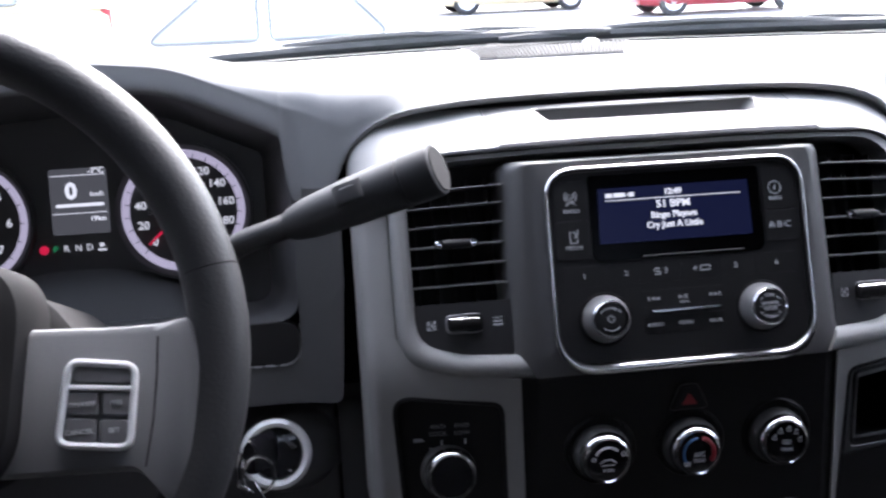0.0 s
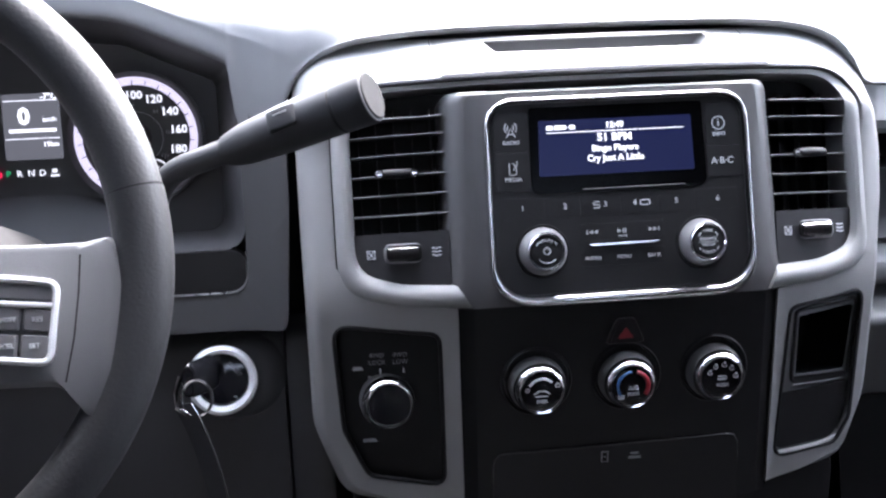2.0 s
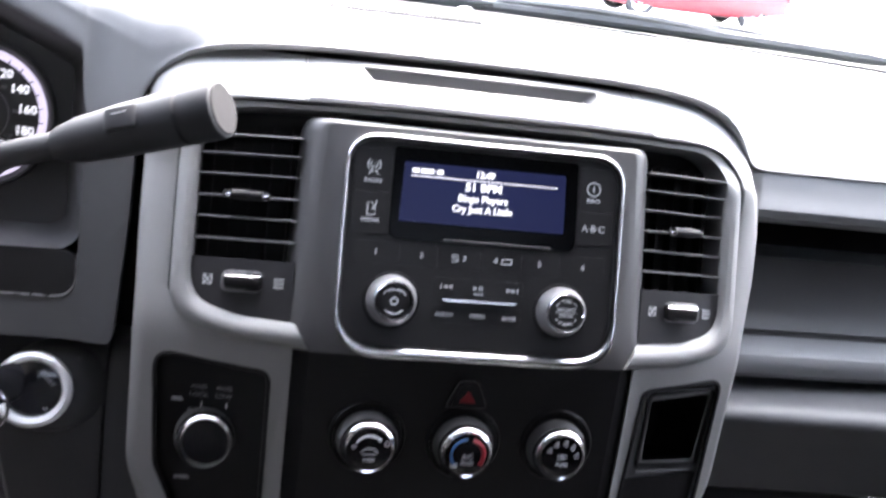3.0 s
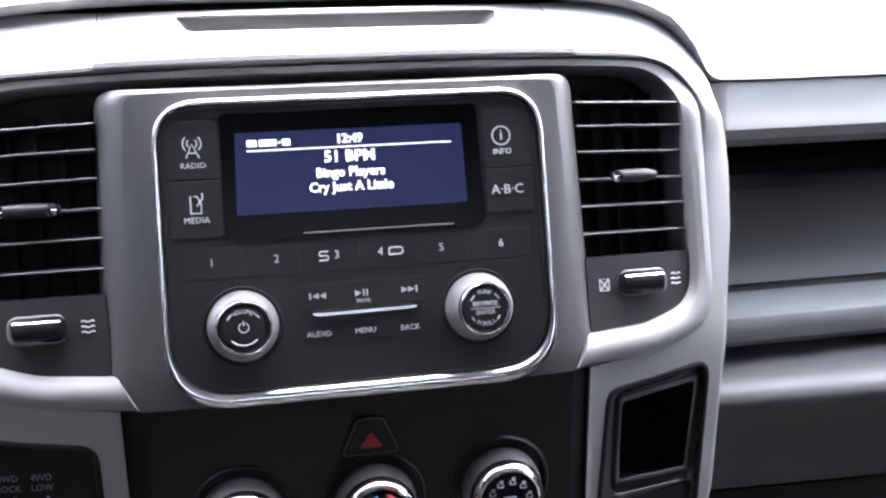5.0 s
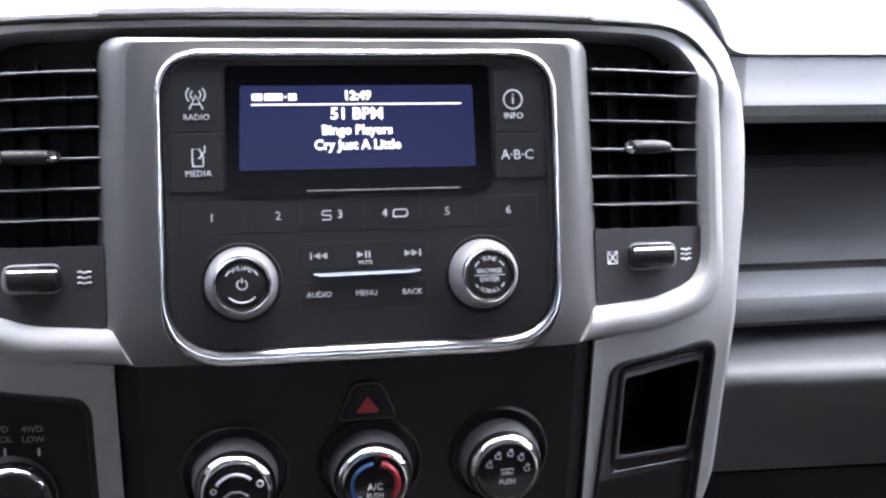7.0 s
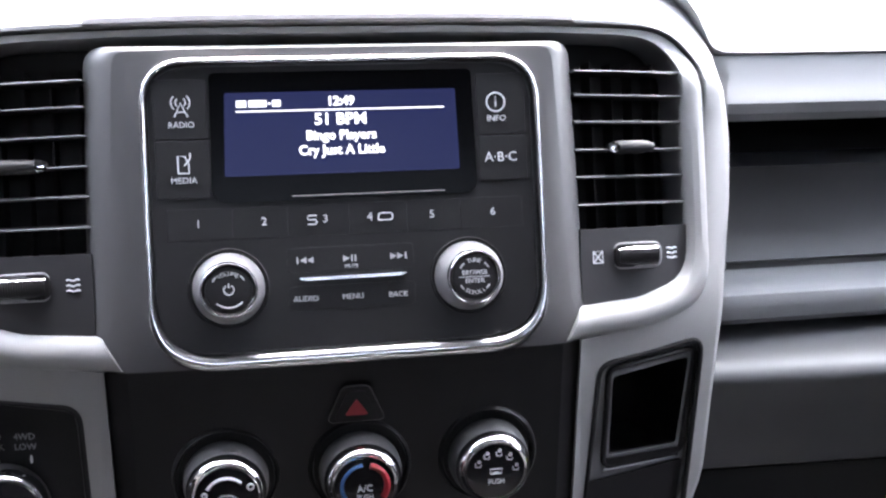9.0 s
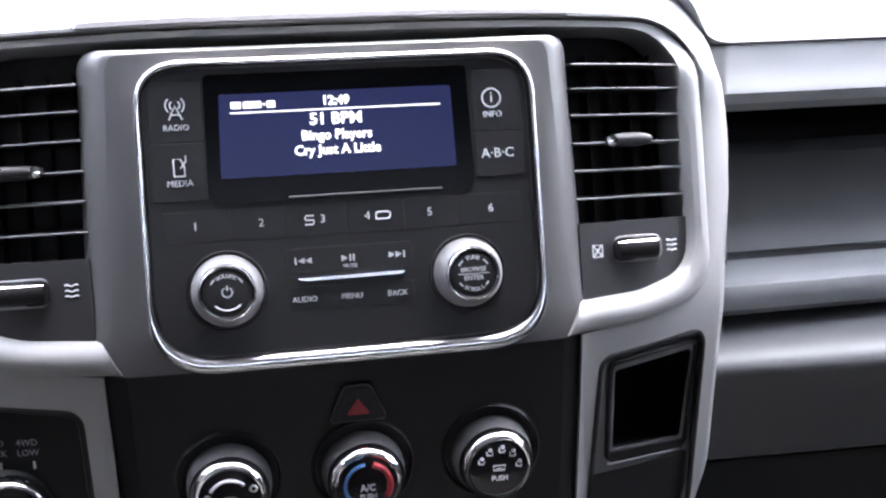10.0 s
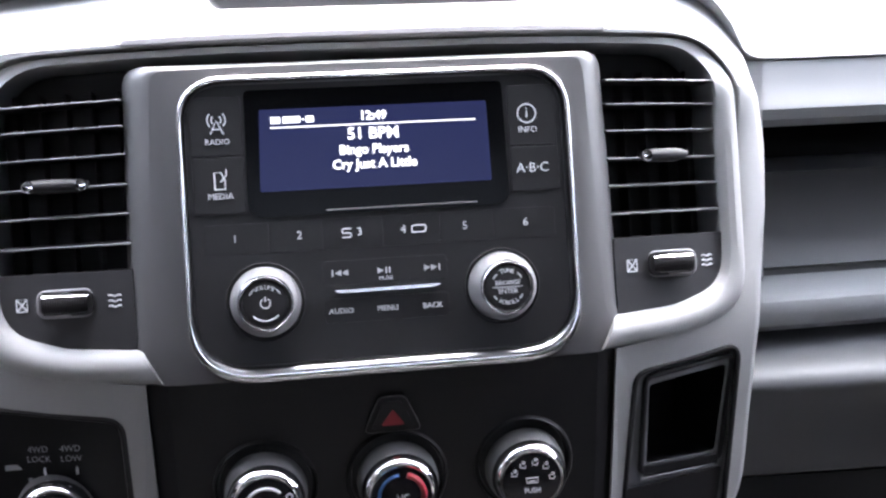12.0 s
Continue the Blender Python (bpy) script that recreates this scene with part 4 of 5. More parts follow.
def dashboard():
    d = thing("dashboard", "dark grey grained dashboard with a light-washed top pad", "dashboard", (0, 0.3, -0.4), CAB)
    C = lambda x, y, z: (x, y * math.cos(radians(SLOPE)) + z * math.sin(radians(SLOPE)), -y * math.sin(radians(SLOPE)) + z * math.cos(radians(SLOPE)))
    # Cluster parts pushed back and enlarged to keep their place in the camera's view.
    D = lambda x, y, z: C(1.04 * x + 0.0108, 1.04 * y + 0.0389, 1.04 * z + 0.0023)
    # top pad: section after section from the driver's door to the passenger's
    rows = [(-1.18, 0.162, 0.11, 0.172), (-0.9, 0.162, 0.11, 0.176), (-0.84, 0.166, 0.113, 0.178), (-0.8126, 0.168, 0.1215, 0.179), (-0.763, 0.173, 0.1445, 0.183),
            (-0.711, 0.178, 0.167, 0.201), (-0.6486, 0.18, 0.1735, 0.207), (-0.5893, 0.18, 0.1775, 0.211), (-0.53, 0.18, 0.1735, 0.207), (-0.4676, 0.178, 0.167, 0.201),
            (-0.4156, 0.173, 0.1445, 0.183), (-0.3665, 0.168, 0.1225, 0.179), (-0.3625, 0.166, 0.118, 0.179), (-0.36, 0.156, 0.066, 0.179), (-0.35, 0.1535, 0.056, 0.178),
            (-0.338, 0.147, 0.054, 0.178), (-0.326, 0.138, 0.054, 0.177), (-0.317, 0.134, 0.054, 0.176), (-0.3135, 0.1355, 0.066, 0.176), (-0.304, 0.137, 0.095, 0.176),
            (-0.284, 0.136, 0.121, 0.175), (-0.252, 0.134, 0.1385, 0.175), (-0.2, 0.14, 0.1443, 0.175), (-0.15, 0.152, 0.1455, 0.175), (-0.08, 0.161, 0.1455, 0.175),
            (0.0, 0.166, 0.145, 0.175), (0.08, 0.161, 0.145, 0.175), (0.15, 0.151, 0.145, 0.174), (0.2, 0.141, 0.143, 0.173), (0.245, 0.129, 0.135, 0.171),
            (0.272, 0.123, 0.1165, 0.169), (0.286, 0.1215, 0.0905, 0.168), (0.293, 0.121, 0.0785, 0.167), (0.31, 0.121, 0.077, 0.167), (0.45, 0.121, 0.077, 0.165),
            (0.7, 0.12, 0.077, 0.163), (1.18, 0.12, 0.077, 0.16)]
    fine = []
    for a, b in zip(rows, rows[1:]):
        k = max(2, int((b[0] - a[0]) / 0.014))
        k = min(k, 8)
        for i in range(k):
            t = i / k
            fine.append(tuple(p + (q - p) * t for p, q in zip(a, b)))
    fine.append(rows[-1])
    sm = []
    for i in range(len(fine)):
        lo, hi = max(0, i - 1), min(len(fine), i + 2)
        sm.append(tuple(sum(f[j] for f in fine[lo:hi]) / (hi - lo) for j in range(4)))
    loops = []
    for x, y0, z0, z1 in sm:
        y2, z2 = wind_y(x), 0.162
        y1 = min(y0 + 0.10, y2 - 0.05)
        zc = max(z0 + 0.008, min(0.118, z0 + 0.066)) if x < -0.28 else z0 + 0.0045
        if x < -0.368:
            zc = z0 + 0.022
        elif x < -0.30:
            zc = float(np.interp(x, (-0.368, -0.3605, -0.30), (0.1450, 0.1400, 0.1176)))
        yc, h = y0 + 0.2126 * (zc - z0), z1 - zc
        s, w = 0.21 * h, min(1.0, max(0.0, (x - 0.27) / 0.06) + 0.75 * min(1.0, max(0.0, (x + 0.275) / 0.06)))
        prof = [(y0 + 0.030, z0 - 0.006), (y0 + 0.006, z0 - 0.003), (y0, z0 + 0.003), (yc, zc), (yc + 0.001 + 0.018 * w + 0.30 * s, zc + 0.30 * h), (yc + 0.009 + 0.030 * w + 0.66 * s, zc + 0.66 * h), (yc + 0.034 + 0.026 * w + 0.92 * s, zc + 0.92 * h), (max(y1 + 0.01, yc + 0.075), z1), (0.5 * (y1 + y2), 0.5 * (z1 + z2) + 0.004), (y2 + 0.03, z2)]
        loops.append([(x, p.x, p.y) for p in spline([Vector(p) for p in prof], 4)])
    def pad_z(x, y):
        """Height of the pad's top at a place near the defroster."""
        k = next(i for i, lp in enumerate(loops) if lp[0][0] >= x)
        a, b = loops[k - 1], loops[k]
        za, zb = [float(np.interp(y, [v[1] for v in lp[20:]], [v[2] for v in lp[20:]])) for lp in (a, b)]
        return za + (zb - za) * (x - a[0][0]) / (b[0][0] - a[0][0])
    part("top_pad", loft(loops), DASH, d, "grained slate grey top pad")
    # defroster outlet at the foot of the windscreen
    left = lambda t: -0.140 + 0.017 * t
    right = lambda t: 0.025 + 0.083 * t
    ys = [0.262 + 0.248 * i / 8 for i in range(9)]
    bm = loft([[(left(i / 8) + (right(i / 8) - left(i / 8)) * k / 6, y, pad_z(left(i / 8) + (right(i / 8) - left(i / 8)) * k / 6, y) + 0.0014) for k in range(7)] for i, y in enumerate(ys)])
    # Dark sheet over the uncut pad, put there for the opening's shade.
    part("defroster_mouth", bm, PIT, d, "dark sheet on the pad for the shade in the defroster")
    edge = [(left(i / 8), y) for i, y in enumerate(ys)] + [(right(i / 8), y) for i, y in reversed(list(enumerate(ys)))]
    part("defroster_rim", tube([(x, y, pad_z(x, y) + 0.0008) for x, y in edge], 0.0016, 6, closed=True), DASH_MID, d)
    for k in range(38):
        u = (k + 0.5) / 38
        row = [(left(i / 8) * (1 - u) + right(i / 8) * u, y) for i, y in enumerate(ys)]
        part("defroster_slat", tube([(x, y, pad_z(x, y) + 0.0024) for x, y in row], 0.00145, 4), PIT, d)
    # instrument hood plate between cluster and stack
    def hood_y(x, z):
        t = min(1.0, max(0.0, (x + 0.362) / 0.055))
        return 0.100 - 0.026 * t * t * (3 - 2 * t)
    half = [(-0.3580, 0.1455), (-0.4600, 0.1915), (-0.5200, 0.1972)]
    arch = half + [(-0.577, 0.2010)] + [(-1.154 - x, z) for x, z in reversed(half)]
    out = [(-0.90, -0.119), (-0.3170, -0.119), (-0.3085, 0.0), (-0.3065, 0.090), (-0.342, 0.092), (-0.3470, 0.150)] + [(x, z + 0.012) for x, z in arch[1:-1]] + [(-0.82, 0.150), (-0.90, 0.130)]
    out = rounded(out, [0, 0.012, 0] + [0] * (len(out) - 3), 5)
    hole = [(-0.8005, -0.081), (-0.3535, -0.081), (-0.3535, 0.1370)] + arch + [(-0.8005, 0.1370)]
    hole = rounded(hole, [0.018, 0.018, 0.006, 0.006, 0.03, 0.04, 0.04, 0.04, 0.03, 0.006, 0.006], 6)
    bm = plate(out, 0.02, 0.0, hood_y, holes=[hole], bevel=0.006, cut=0.02, seg=3)
    for v in bm.verts:
        v.co = Vector(D(*v.co))
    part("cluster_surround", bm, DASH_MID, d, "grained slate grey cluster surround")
    # recess behind it
    mouth = rounded([(-0.8005, -0.0375), (-0.3535, -0.0375), (-0.3535, 0.1370)] + arch + [(-0.8005, 0.1370)], [0.024, 0.024, 0.006, 0.006, 0.03, 0.04, 0.04, 0.04, 0.03, 0.006, 0.006], 6)
    def inner(s, y, dz=0.0):
        cx, cz = -0.577, 0.055
        return [D(cx + (x - cx) * s, y, cz + (z - cz) * s + dz) for x, z in mouth]
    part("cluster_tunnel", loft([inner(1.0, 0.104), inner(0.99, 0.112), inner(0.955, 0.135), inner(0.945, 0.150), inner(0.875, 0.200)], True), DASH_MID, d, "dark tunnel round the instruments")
    # panel and ledge under the instruments
    low = box_line(-0.799, -0.0800, -0.3545, -0.0385, 0.016, 6)
    bm = plate(low, 0.02, 0.1015, flat, bevel=0.002)
    for v in bm.verts:
        v.co = Vector(D(*v.co))
    part("lower_bezel", bm, BLACK, d, "matt black lower bezel")
    bm = tube([D(x, 0.0992, z) for x, z in [(-0.78, -0.0803), (-0.60, -0.0803), (-0.45, -0.0803)] + arc(-0.3712, -0.0636, 0.0167, -90, 0, 8) + [(-0.3545, -0.050), (-0.3545, -0.040)]], [0.0011] * 8 + [0.0009, 0.0007, 0.0005, 0.0004, 0.0003, 0.0003], 6)
    part("bezel_line", bm, SATIN, d)
    # passenger side: fascia, open shelf with a rounded lip
    face = [(0.150, 0.106), (0.110, 0.1035), (0.1020, 0.1005), (0.0985, 0.0865), (0.0950, 0.0745), (0.0920, 0.0690), (0.0905, 0.0640)]
    lip = [(0.1285, -0.0738), (0.1250, -0.0768), (0.1180, -0.0803), (0.1090, -0.0828), (0.1025, -0.0843), (0.0995, -0.0862), (0.0985, -0.0895), (0.0985, -0.0970), (0.1015, -0.1060), (0.110, -0.1115), (0.14, -0.114)]
    sec = face + [(0.094, 0.056), (0.114, 0.050), (0.30, 0.046), (0.42, 0.040), (0.42, 0.011), (0.188, 0.011), (0.177, 0.0095), (0.127, -0.0635), (0.131, -0.0660), (0.1303, -0.0705)] + lip
    along = lambda s, x0=0.290: loft([[C(x, y, z) for y, z in s] for x in (x0, 0.5, 0.8, 1.15)])
    part("passenger_fascia", along(sec[:9]), DASH, d, "grey grained fascia")
    part("shelf_liner", along(sec[8:14]), SHELF, d, "dark open shelf")
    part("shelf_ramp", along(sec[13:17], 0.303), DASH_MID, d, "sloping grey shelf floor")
    part("shelf_lip", along(sec[16:], 0.303), DASH, d, "rounded grey shelf lip")
    end = face + [(0.091, 0.04), (0.097, 0.0), (0.101, -0.05), (0.103, -0.065)] + lip
    ex = lambda y: 0.307 - 0.52 * (0.103 - min(y, 0.103))
    bm = loft([[C(0.262, y, z) for y, z in end], [C(ex(y), y, z) for y, z in end]])
    loft([[C(ex(y), y, z) for y, z in ((0.0895, 0.064), (0.097, 0.0), (0.103, -0.065), (0.112, -0.0755))], [C(0.307, 0.38, z) for z in (0.063, 0.0, -0.065, -0.0755)]], bm=bm)
    part("shelf_end", bm, DASH, d)
    # glovebox
    sec = [(0.17, -0.112), (0.128, -0.1145), (0.112, -0.1182), (0.095, -0.1240), (0.079, -0.1310), (0.068, -0.1378), (0.0622, -0.1440), (0.0608, -0.1495), (0.0640, -0.157), (0.074, -0.174), (0.090, -0.202), (0.103, -0.226), (0.107, -0.234), (0.115, -0.236)]
    fine = [(p.x, p.y) for p in spline([Vector(p) for p in sec], 4)]
    back = lambda x: 0.016 * max(0.0, 1 - (x - 0.28) / 0.2)
    part("glovebox_door", loft([[C(x, y + back(x), z) for y, z in fine] for x in (0.282, 0.30, 0.32, 0.34, 0.37, 0.40, 0.5, 0.8, 1.15)]), GLOVE, d, "charcoal glovebox door, bulging, closed")
    sec = [(0.120, -0.236), (0.112, -0.2375), (0.110, -0.243), (0.110, -0.30), (0.10, -0.40), (0.20, -0.52), (0.30, -0.72)]
    part("knee_panel", loft([[C(x, y + back(x), z) for y, z in sec] for x in (0.275, 0.32, 0.36, 0.42, 0.6, 1.15)]), DASH_LOW, d)
    # driver's knee panel with the ignition boss
    sec = [(0.200, -0.122), (0.155, -0.1255), (0.138, -0.133), (0.129, -0.145), (0.124, -0.160), (0.122, -0.180), (0.124, -0.210), (0.136, -0.30), (0.17, -0.45), (0.24, -0.60)]
    sec = [(p.x, p.y) for p in spline([Vector(p) for p in sec], 4)]
    for name, x0, x1, dy in (("driver_knee_panel", -1.15, -0.3255, 0.0), ("side_cover", -0.3220, -0.280, -0.006)):
        edge = 0.0022
        xs = [x0, x0, x0 + edge, x1 - edge, x1, x1]
        ys = [0.02, 0.0015, 0.0, 0.0, 0.0015, 0.02]
        part(name, loft([[D(x, y + dy + k, z) for y, z in sec] for x, k in zip(xs, ys)]), KNEE, d)
    # tunnel under the stack
    bm = block(-0.26, 0.03, -0.75, 0.26, 0.30, -0.30, 0.02)
    part("lower_console", bm, BLACK, d, "black console under the stack")
    bm = block(-1.17, 0.34, -0.72, 1.17, 0.62, 0.13, 0.01)
    part("carrier", bm, PIT, d)
    return d


dashboard()


# ================================================================ instruments
def dial(cl, name, cx, cz, words, a0, a1, needle, label):
    y = 0.197
    face = part(name, lathe([(0.0, 0.0), (0.0550, 0.0), (0.0560, 0.0012)], (cx, y, cz), n=64), CLUSTER, cl, label)
    part("ring", lathe([(0.0555, 0.0005), (0.0570, 0.0035), (0.0625, 0.0050), (0.0640, 0.0030), (0.0640, -0.003)], (cx, y, cz), n=72, close=False), RING, face, "lavender lit outer ring")
    part("bowl", lathe([(0.0640, 0.004), (0.0690, 0.0120), (0.0715, 0.0120), (0.072, -0.004)], (cx, y, cz), n=64, close=False), CLUSTER, face)
    k = len(words)
    for i, w in enumerate(words):
        a = radians(a0 + (a1 - a0) * i / (k - 1))
        letters(w, 0.0122, cx + 0.0446 * math.cos(a), cz + 0.0446 * math.sin(a), y - 0.0008, face, DIGIT, bold=0.015)
    if k > 10:
        for v in (20, 40, 60, 80, 100, 120):
            a = radians(a0 + (a1 - a0) * v * 1.609 / 200)
            letters(str(v), 0.0056, cx + 0.0345 * math.cos(a), cz + 0.0345 * math.sin(a), y - 0.0008, face, PRINT_DIM)
    ticks = []
    for i in range((k - 1) * 2 + 1):
        a = radians(a0 + (a1 - a0) * i / ((k - 1) * 2))
        r1 = 0.0535 if i % 2 == 0 else 0.0560
        ticks.append([(cx + r * math.cos(a), cz + r * math.sin(a)) for r in (r1, 0.0600)])
    strokes(ticks, 0.0011, y - 0.0046, face, PILLAR, "tick_mark")
    strokes([arc(cx, cz, 0.0275, 0, 360, 40)], 0.0007, y - 0.0012, face, PRINT_DIM, "inner_circle")
    part("hub", lathe([(0, 0.010), (0.013, 0.009), (0.0155, 0.004), (0.0158, 0)], (cx, y, cz), n=32), PIT, face)
    a = radians(needle)
    part("needle", tube([(cx + r * math.cos(a), y - 0.007, cz + r * math.sin(a)) for r in (0.004, 0.02, 0.050)], [0.0022, 0.0018, 0.0008], 8), LAMP_RED, face, "red needle")
    return face


def instrument_cluster():
    cl = thing("instrument_cluster", "round dials with lavender rings beside a small grey display", "instrument cluster", (-0.577, 0.21, -0.03), DRIVER, unit=V)
    part("back_panel", plate(box_line(-0.80, -0.05, -0.365, 0.20, 0.03), 0.006, 0.200, flat, bevel=0.002), CLUSTER, cl, "matt black back panel")
    dial(cl, "speedometer", -0.467, 0.077, [str(v) for v in range(0, 201, 20)], 225, -45, 222, "speedometer with white numerals at rest")
    dial(cl, "tachometer", -0.689, 0.077, [str(v) for v in range(8)], 225, -40, 195, "rev counter with white numerals")
    small = part("fuel_gauge", lathe([(0, 0.0), (0.0150, 0.0), (0.0152, 0.004), (0.0168, 0.004), (0.0168, 0)], (-0.449, 0.195, 0.041), n=36), BLACK, cl, "small fuel gauge")
    strokes([arc(-0.449, 0.041, 0.0120, 20, 200, 14), [(-0.452, 0.038), (-0.446, 0.046)], [(-0.455, 0.034), (-0.455, 0.044)]], 0.0014, 0.1945, small, DIGIT)
    # display
    fr = box_line(-0.6015, 0.0595, -0.5435, 0.1280, 0.003, 3)
    ds = part("display", plate(fr, 0.003, 0.1955, flat, bevel=0.001), GREY_LCD, cl, "lit grey information display")
    y = 0.1950
    bars([(-0.6000, 0.1205, -0.5450, 0.1213), (-0.6000, 0.0810, -0.5450, 0.0818), (-0.5960, 0.0880, -0.5480, 0.0915)], y, ds, LCD_TEXT)
    letters("-7\u00b0C", 0.0085, -0.5535, 0.1245, y, ds, LCD_TEXT, bold=0.02)
    letters("19km", 0.0072, -0.5545, 0.0748, y, ds, LCD_TEXT, bold=0.02)
    letters("0", 0.0240, -0.5800, 0.1040, y, ds, LCD_TEXT, bold=0.035)
    letters("km/h", 0.0070, -0.5540, 0.1005, y, ds, LCD_TEXT)
    part("warning_lamp", lathe([(0, 0.001), (0.0046, 0.001), (0.0046, -0.001)], (-0.6120, 0.196, 0.0450), n=16), LAMP_RED, cl, "red warning lamp")
    letters("P", 0.0095, -0.6000, 0.0450, 0.1945, cl, LAMP_GREEN)
    for x, ch in ((-0.5890, "R"), (-0.5770, "N"), (-0.5655, "D")):
        letters(ch, 0.0095, x, 0.0450, 0.1945, cl, DIGIT)
    bars([(-0.5575, 0.0410, -0.5490, 0.0430), (-0.5555, 0.0450, -0.5510, 0.0490)], 0.1945, cl, DIGIT)
    # sloping apron under the dials
    def across(y, half, fz):
        return [(-0.577 + half * u, y, fz(half * u)) for u in np.linspace(-1, 1, 41)]
    mid = lambda q: 1 - ease((abs(q) - 0.095) / 0.035)
    bm = loft([across(0.198, 0.193, lambda q: -0.030 + 0.034 * mid(q) + 0.018 * max(0.0, 1 - (q / 0.11) ** 2)), across(0.176, 0.199, lambda q: -0.032 + 0.028 * mid(q)), across(0.160, 0.203, lambda q: -0.0335)])
    part("apron", bm, CLUSTER, cl, "charcoal apron under the dials")
    return cl


instrument_cluster()


# ================================================================ steering wheel and column
def steering_wheel():
    cx, cy, cz, R, tau = -0.6725, -0.124, -0.0115, 0.257, 0.22
    w = thing("steering_wheel", "dark grey leather steering wheel with chrome-framed buttons", "steering wheel", (cx, cy + 0.05, cz), SIDE)
    e2 = Vector((0, math.sin(tau), math.cos(tau)))
    nn = Vector((0, -math.cos(tau), math.sin(tau)))
    c = Vector((cx, cy, cz))
    at = lambda u, v, d=0.0: c + Vector((u, 0, 0)) + e2 * v + nn * d
    ring = lambda a: at(R * math.cos(radians(a)), R * math.sin(radians(a)))
    def rim(a0, a1, k, grow=0.0):
        return [ring(a0 + (a1 - a0) * i / k) for i in range(k + 1)]
    seam = 12.0
    part("upper_rim", tube(rim(seam, 180 - seam, 90), 0.0228, 20), LEATHER, w, "grained dark grey upper rim")
    part("lower_rim", tube(rim(seam - 0.3, -180 - seam + 0.3, 90), 0.0232, 20), LEATHER, w, "smooth dark grey lower rim")
    for a in (seam - 0.15, 180 - seam + 0.15):
        part("rim_seam", tube(rim(a - 0.35, a + 0.35, 3), 0.0225, 20), PIT, w)
    # padded hub
    hub = rounded([(-0.108, -0.100), (0.108, -0.100), (0.128, 0.070), (-0.128, 0.070)], [0.05, 0.05, 0.05, 0.05], 8)
    loops = []
    for s, d in ((1.02, -0.03), (1.0, 0.020), (0.95, 0.034), (0.75, 0.043), (0.4, 0.047), (0.05, 0.048)):
        loops.append([at(x * s, z * s, d) for x, z in hub])
    part("hub", loft(loops, True, caps=True), PIT, w, "charcoal padded hub")
    for s in (-1, 1):
        sp = [(0.095, -0.092), (0.196, -0.0945), (0.224, -0.130), (0.238, -0.110), (0.246, -0.020), (0.238, 0.018), (0.215, 0.013), (0.175, 0.013), (0.120, 0.016), (0.100, 0.019)]
        sp = rounded(sp, [0, 0.02, 0.02, 0, 0, 0.01, 0.02, 0.03, 0.01, 0], 5)
        loops = []
        for k, d in ((0.97, -0.012), (1.0, -0.002), (1.0, 0.012), (0.97, 0.018), (0.90, 0.021)):
            loops.append([at(s * (0.17 + (x - 0.17) * (k if d > 0.012 else 1)), -0.05 + (z + 0.05) * k, d) for x, z in sp])
        spoke = part("spoke", loft(loops, True, caps=True), SPOKE, w, "grey plastic spoke")
        part("spoke_seam", tube([at(s * u, v, 0.0207) for u, v in ((0.2135, 0.003), (0.2115, -0.025), (0.207, -0.060), (0.200, -0.092))], 0.0008, 6), PIT, spoke)
        if s > 0:
            fit = lambda x, z: (0.168 + (x - 0.161) * 0.88, -0.011 + (z + 0.018) * 0.85)
            ob = rounded([fit(*v) for v in ((0.128, -0.088), (0.186, -0.096), (0.194, -0.026), (0.140, -0.018))], 0.009, 6)
            part("button_frame", tube([at(x, z, 0.024) for x, z in ob], 0.0029, 8, closed=True), WHITE_METAL, spoke, "bright silver frame")
            part("divider", tube([at(*fit(0.138, -0.040), 0.024), at(*fit(0.192, -0.046), 0.024)], 0.0022, 8), WHITE_METAL, spoke)
            for q in (((0.141, -0.036), (0.190, -0.042), (0.191, -0.029), (0.143, -0.022)), ((0.136, -0.063), (0.161, -0.066), (0.163, -0.046), (0.138, -0.043)), ((0.164, -0.066), (0.188, -0.069), (0.190, -0.049), (0.166, -0.046)),
                      ((0.132, -0.086), (0.158, -0.090), (0.160, -0.069), (0.135, -0.066)), ((0.161, -0.090), (0.185, -0.093), (0.187, -0.072), (0.163, -0.069))):
                o = rounded([Vector(fit(*v)) for v in q], 0.003, 3)
                cxq, czq = sum(p[0] for p in o) / len(o), sum(p[1] for p in o) / len(o)
                bm = loft([[at(x, z, 0.015) for x, z in o], [at(x, z, 0.0235) for x, z in o], [at(cxq + (x - cxq) * 0.9, czq + (z - czq) * 0.9, 0.0250) for x, z in o]], True, caps=True)
                part("button", bm, KNOB, spoke)
            for body, x, z in (("ON/OFF", 0.149, -0.056), ("RES", 0.177, -0.057), ("CANCEL", 0.146, -0.079), ("SET", 0.174, -0.080)):
                p = at(*fit(x, z), 0.0257)
                letters(body, 0.0053, p.x, p.z, p.y, spoke, PRINT)
    # column shroud
    sh = rounded([(-0.09, -0.030), (0.09, -0.030), (0.158, 0.014), (0.112, 0.074), (-0.112, 0.074), (-0.158, 0.014)], [0.03, 0.03, 0.02, 0.05, 0.05, 0.02], 6)
    bm = loft([[at(x * k, z * k - 0.02, d) for x, z in sh] for k, d in ((0.9, -0.035), (1.0, -0.045), (1.05, -0.22))], True, caps=True)
    part("column_shroud", bm, PIT, w, "charcoal column shroud")
    return w


steering_wheel()


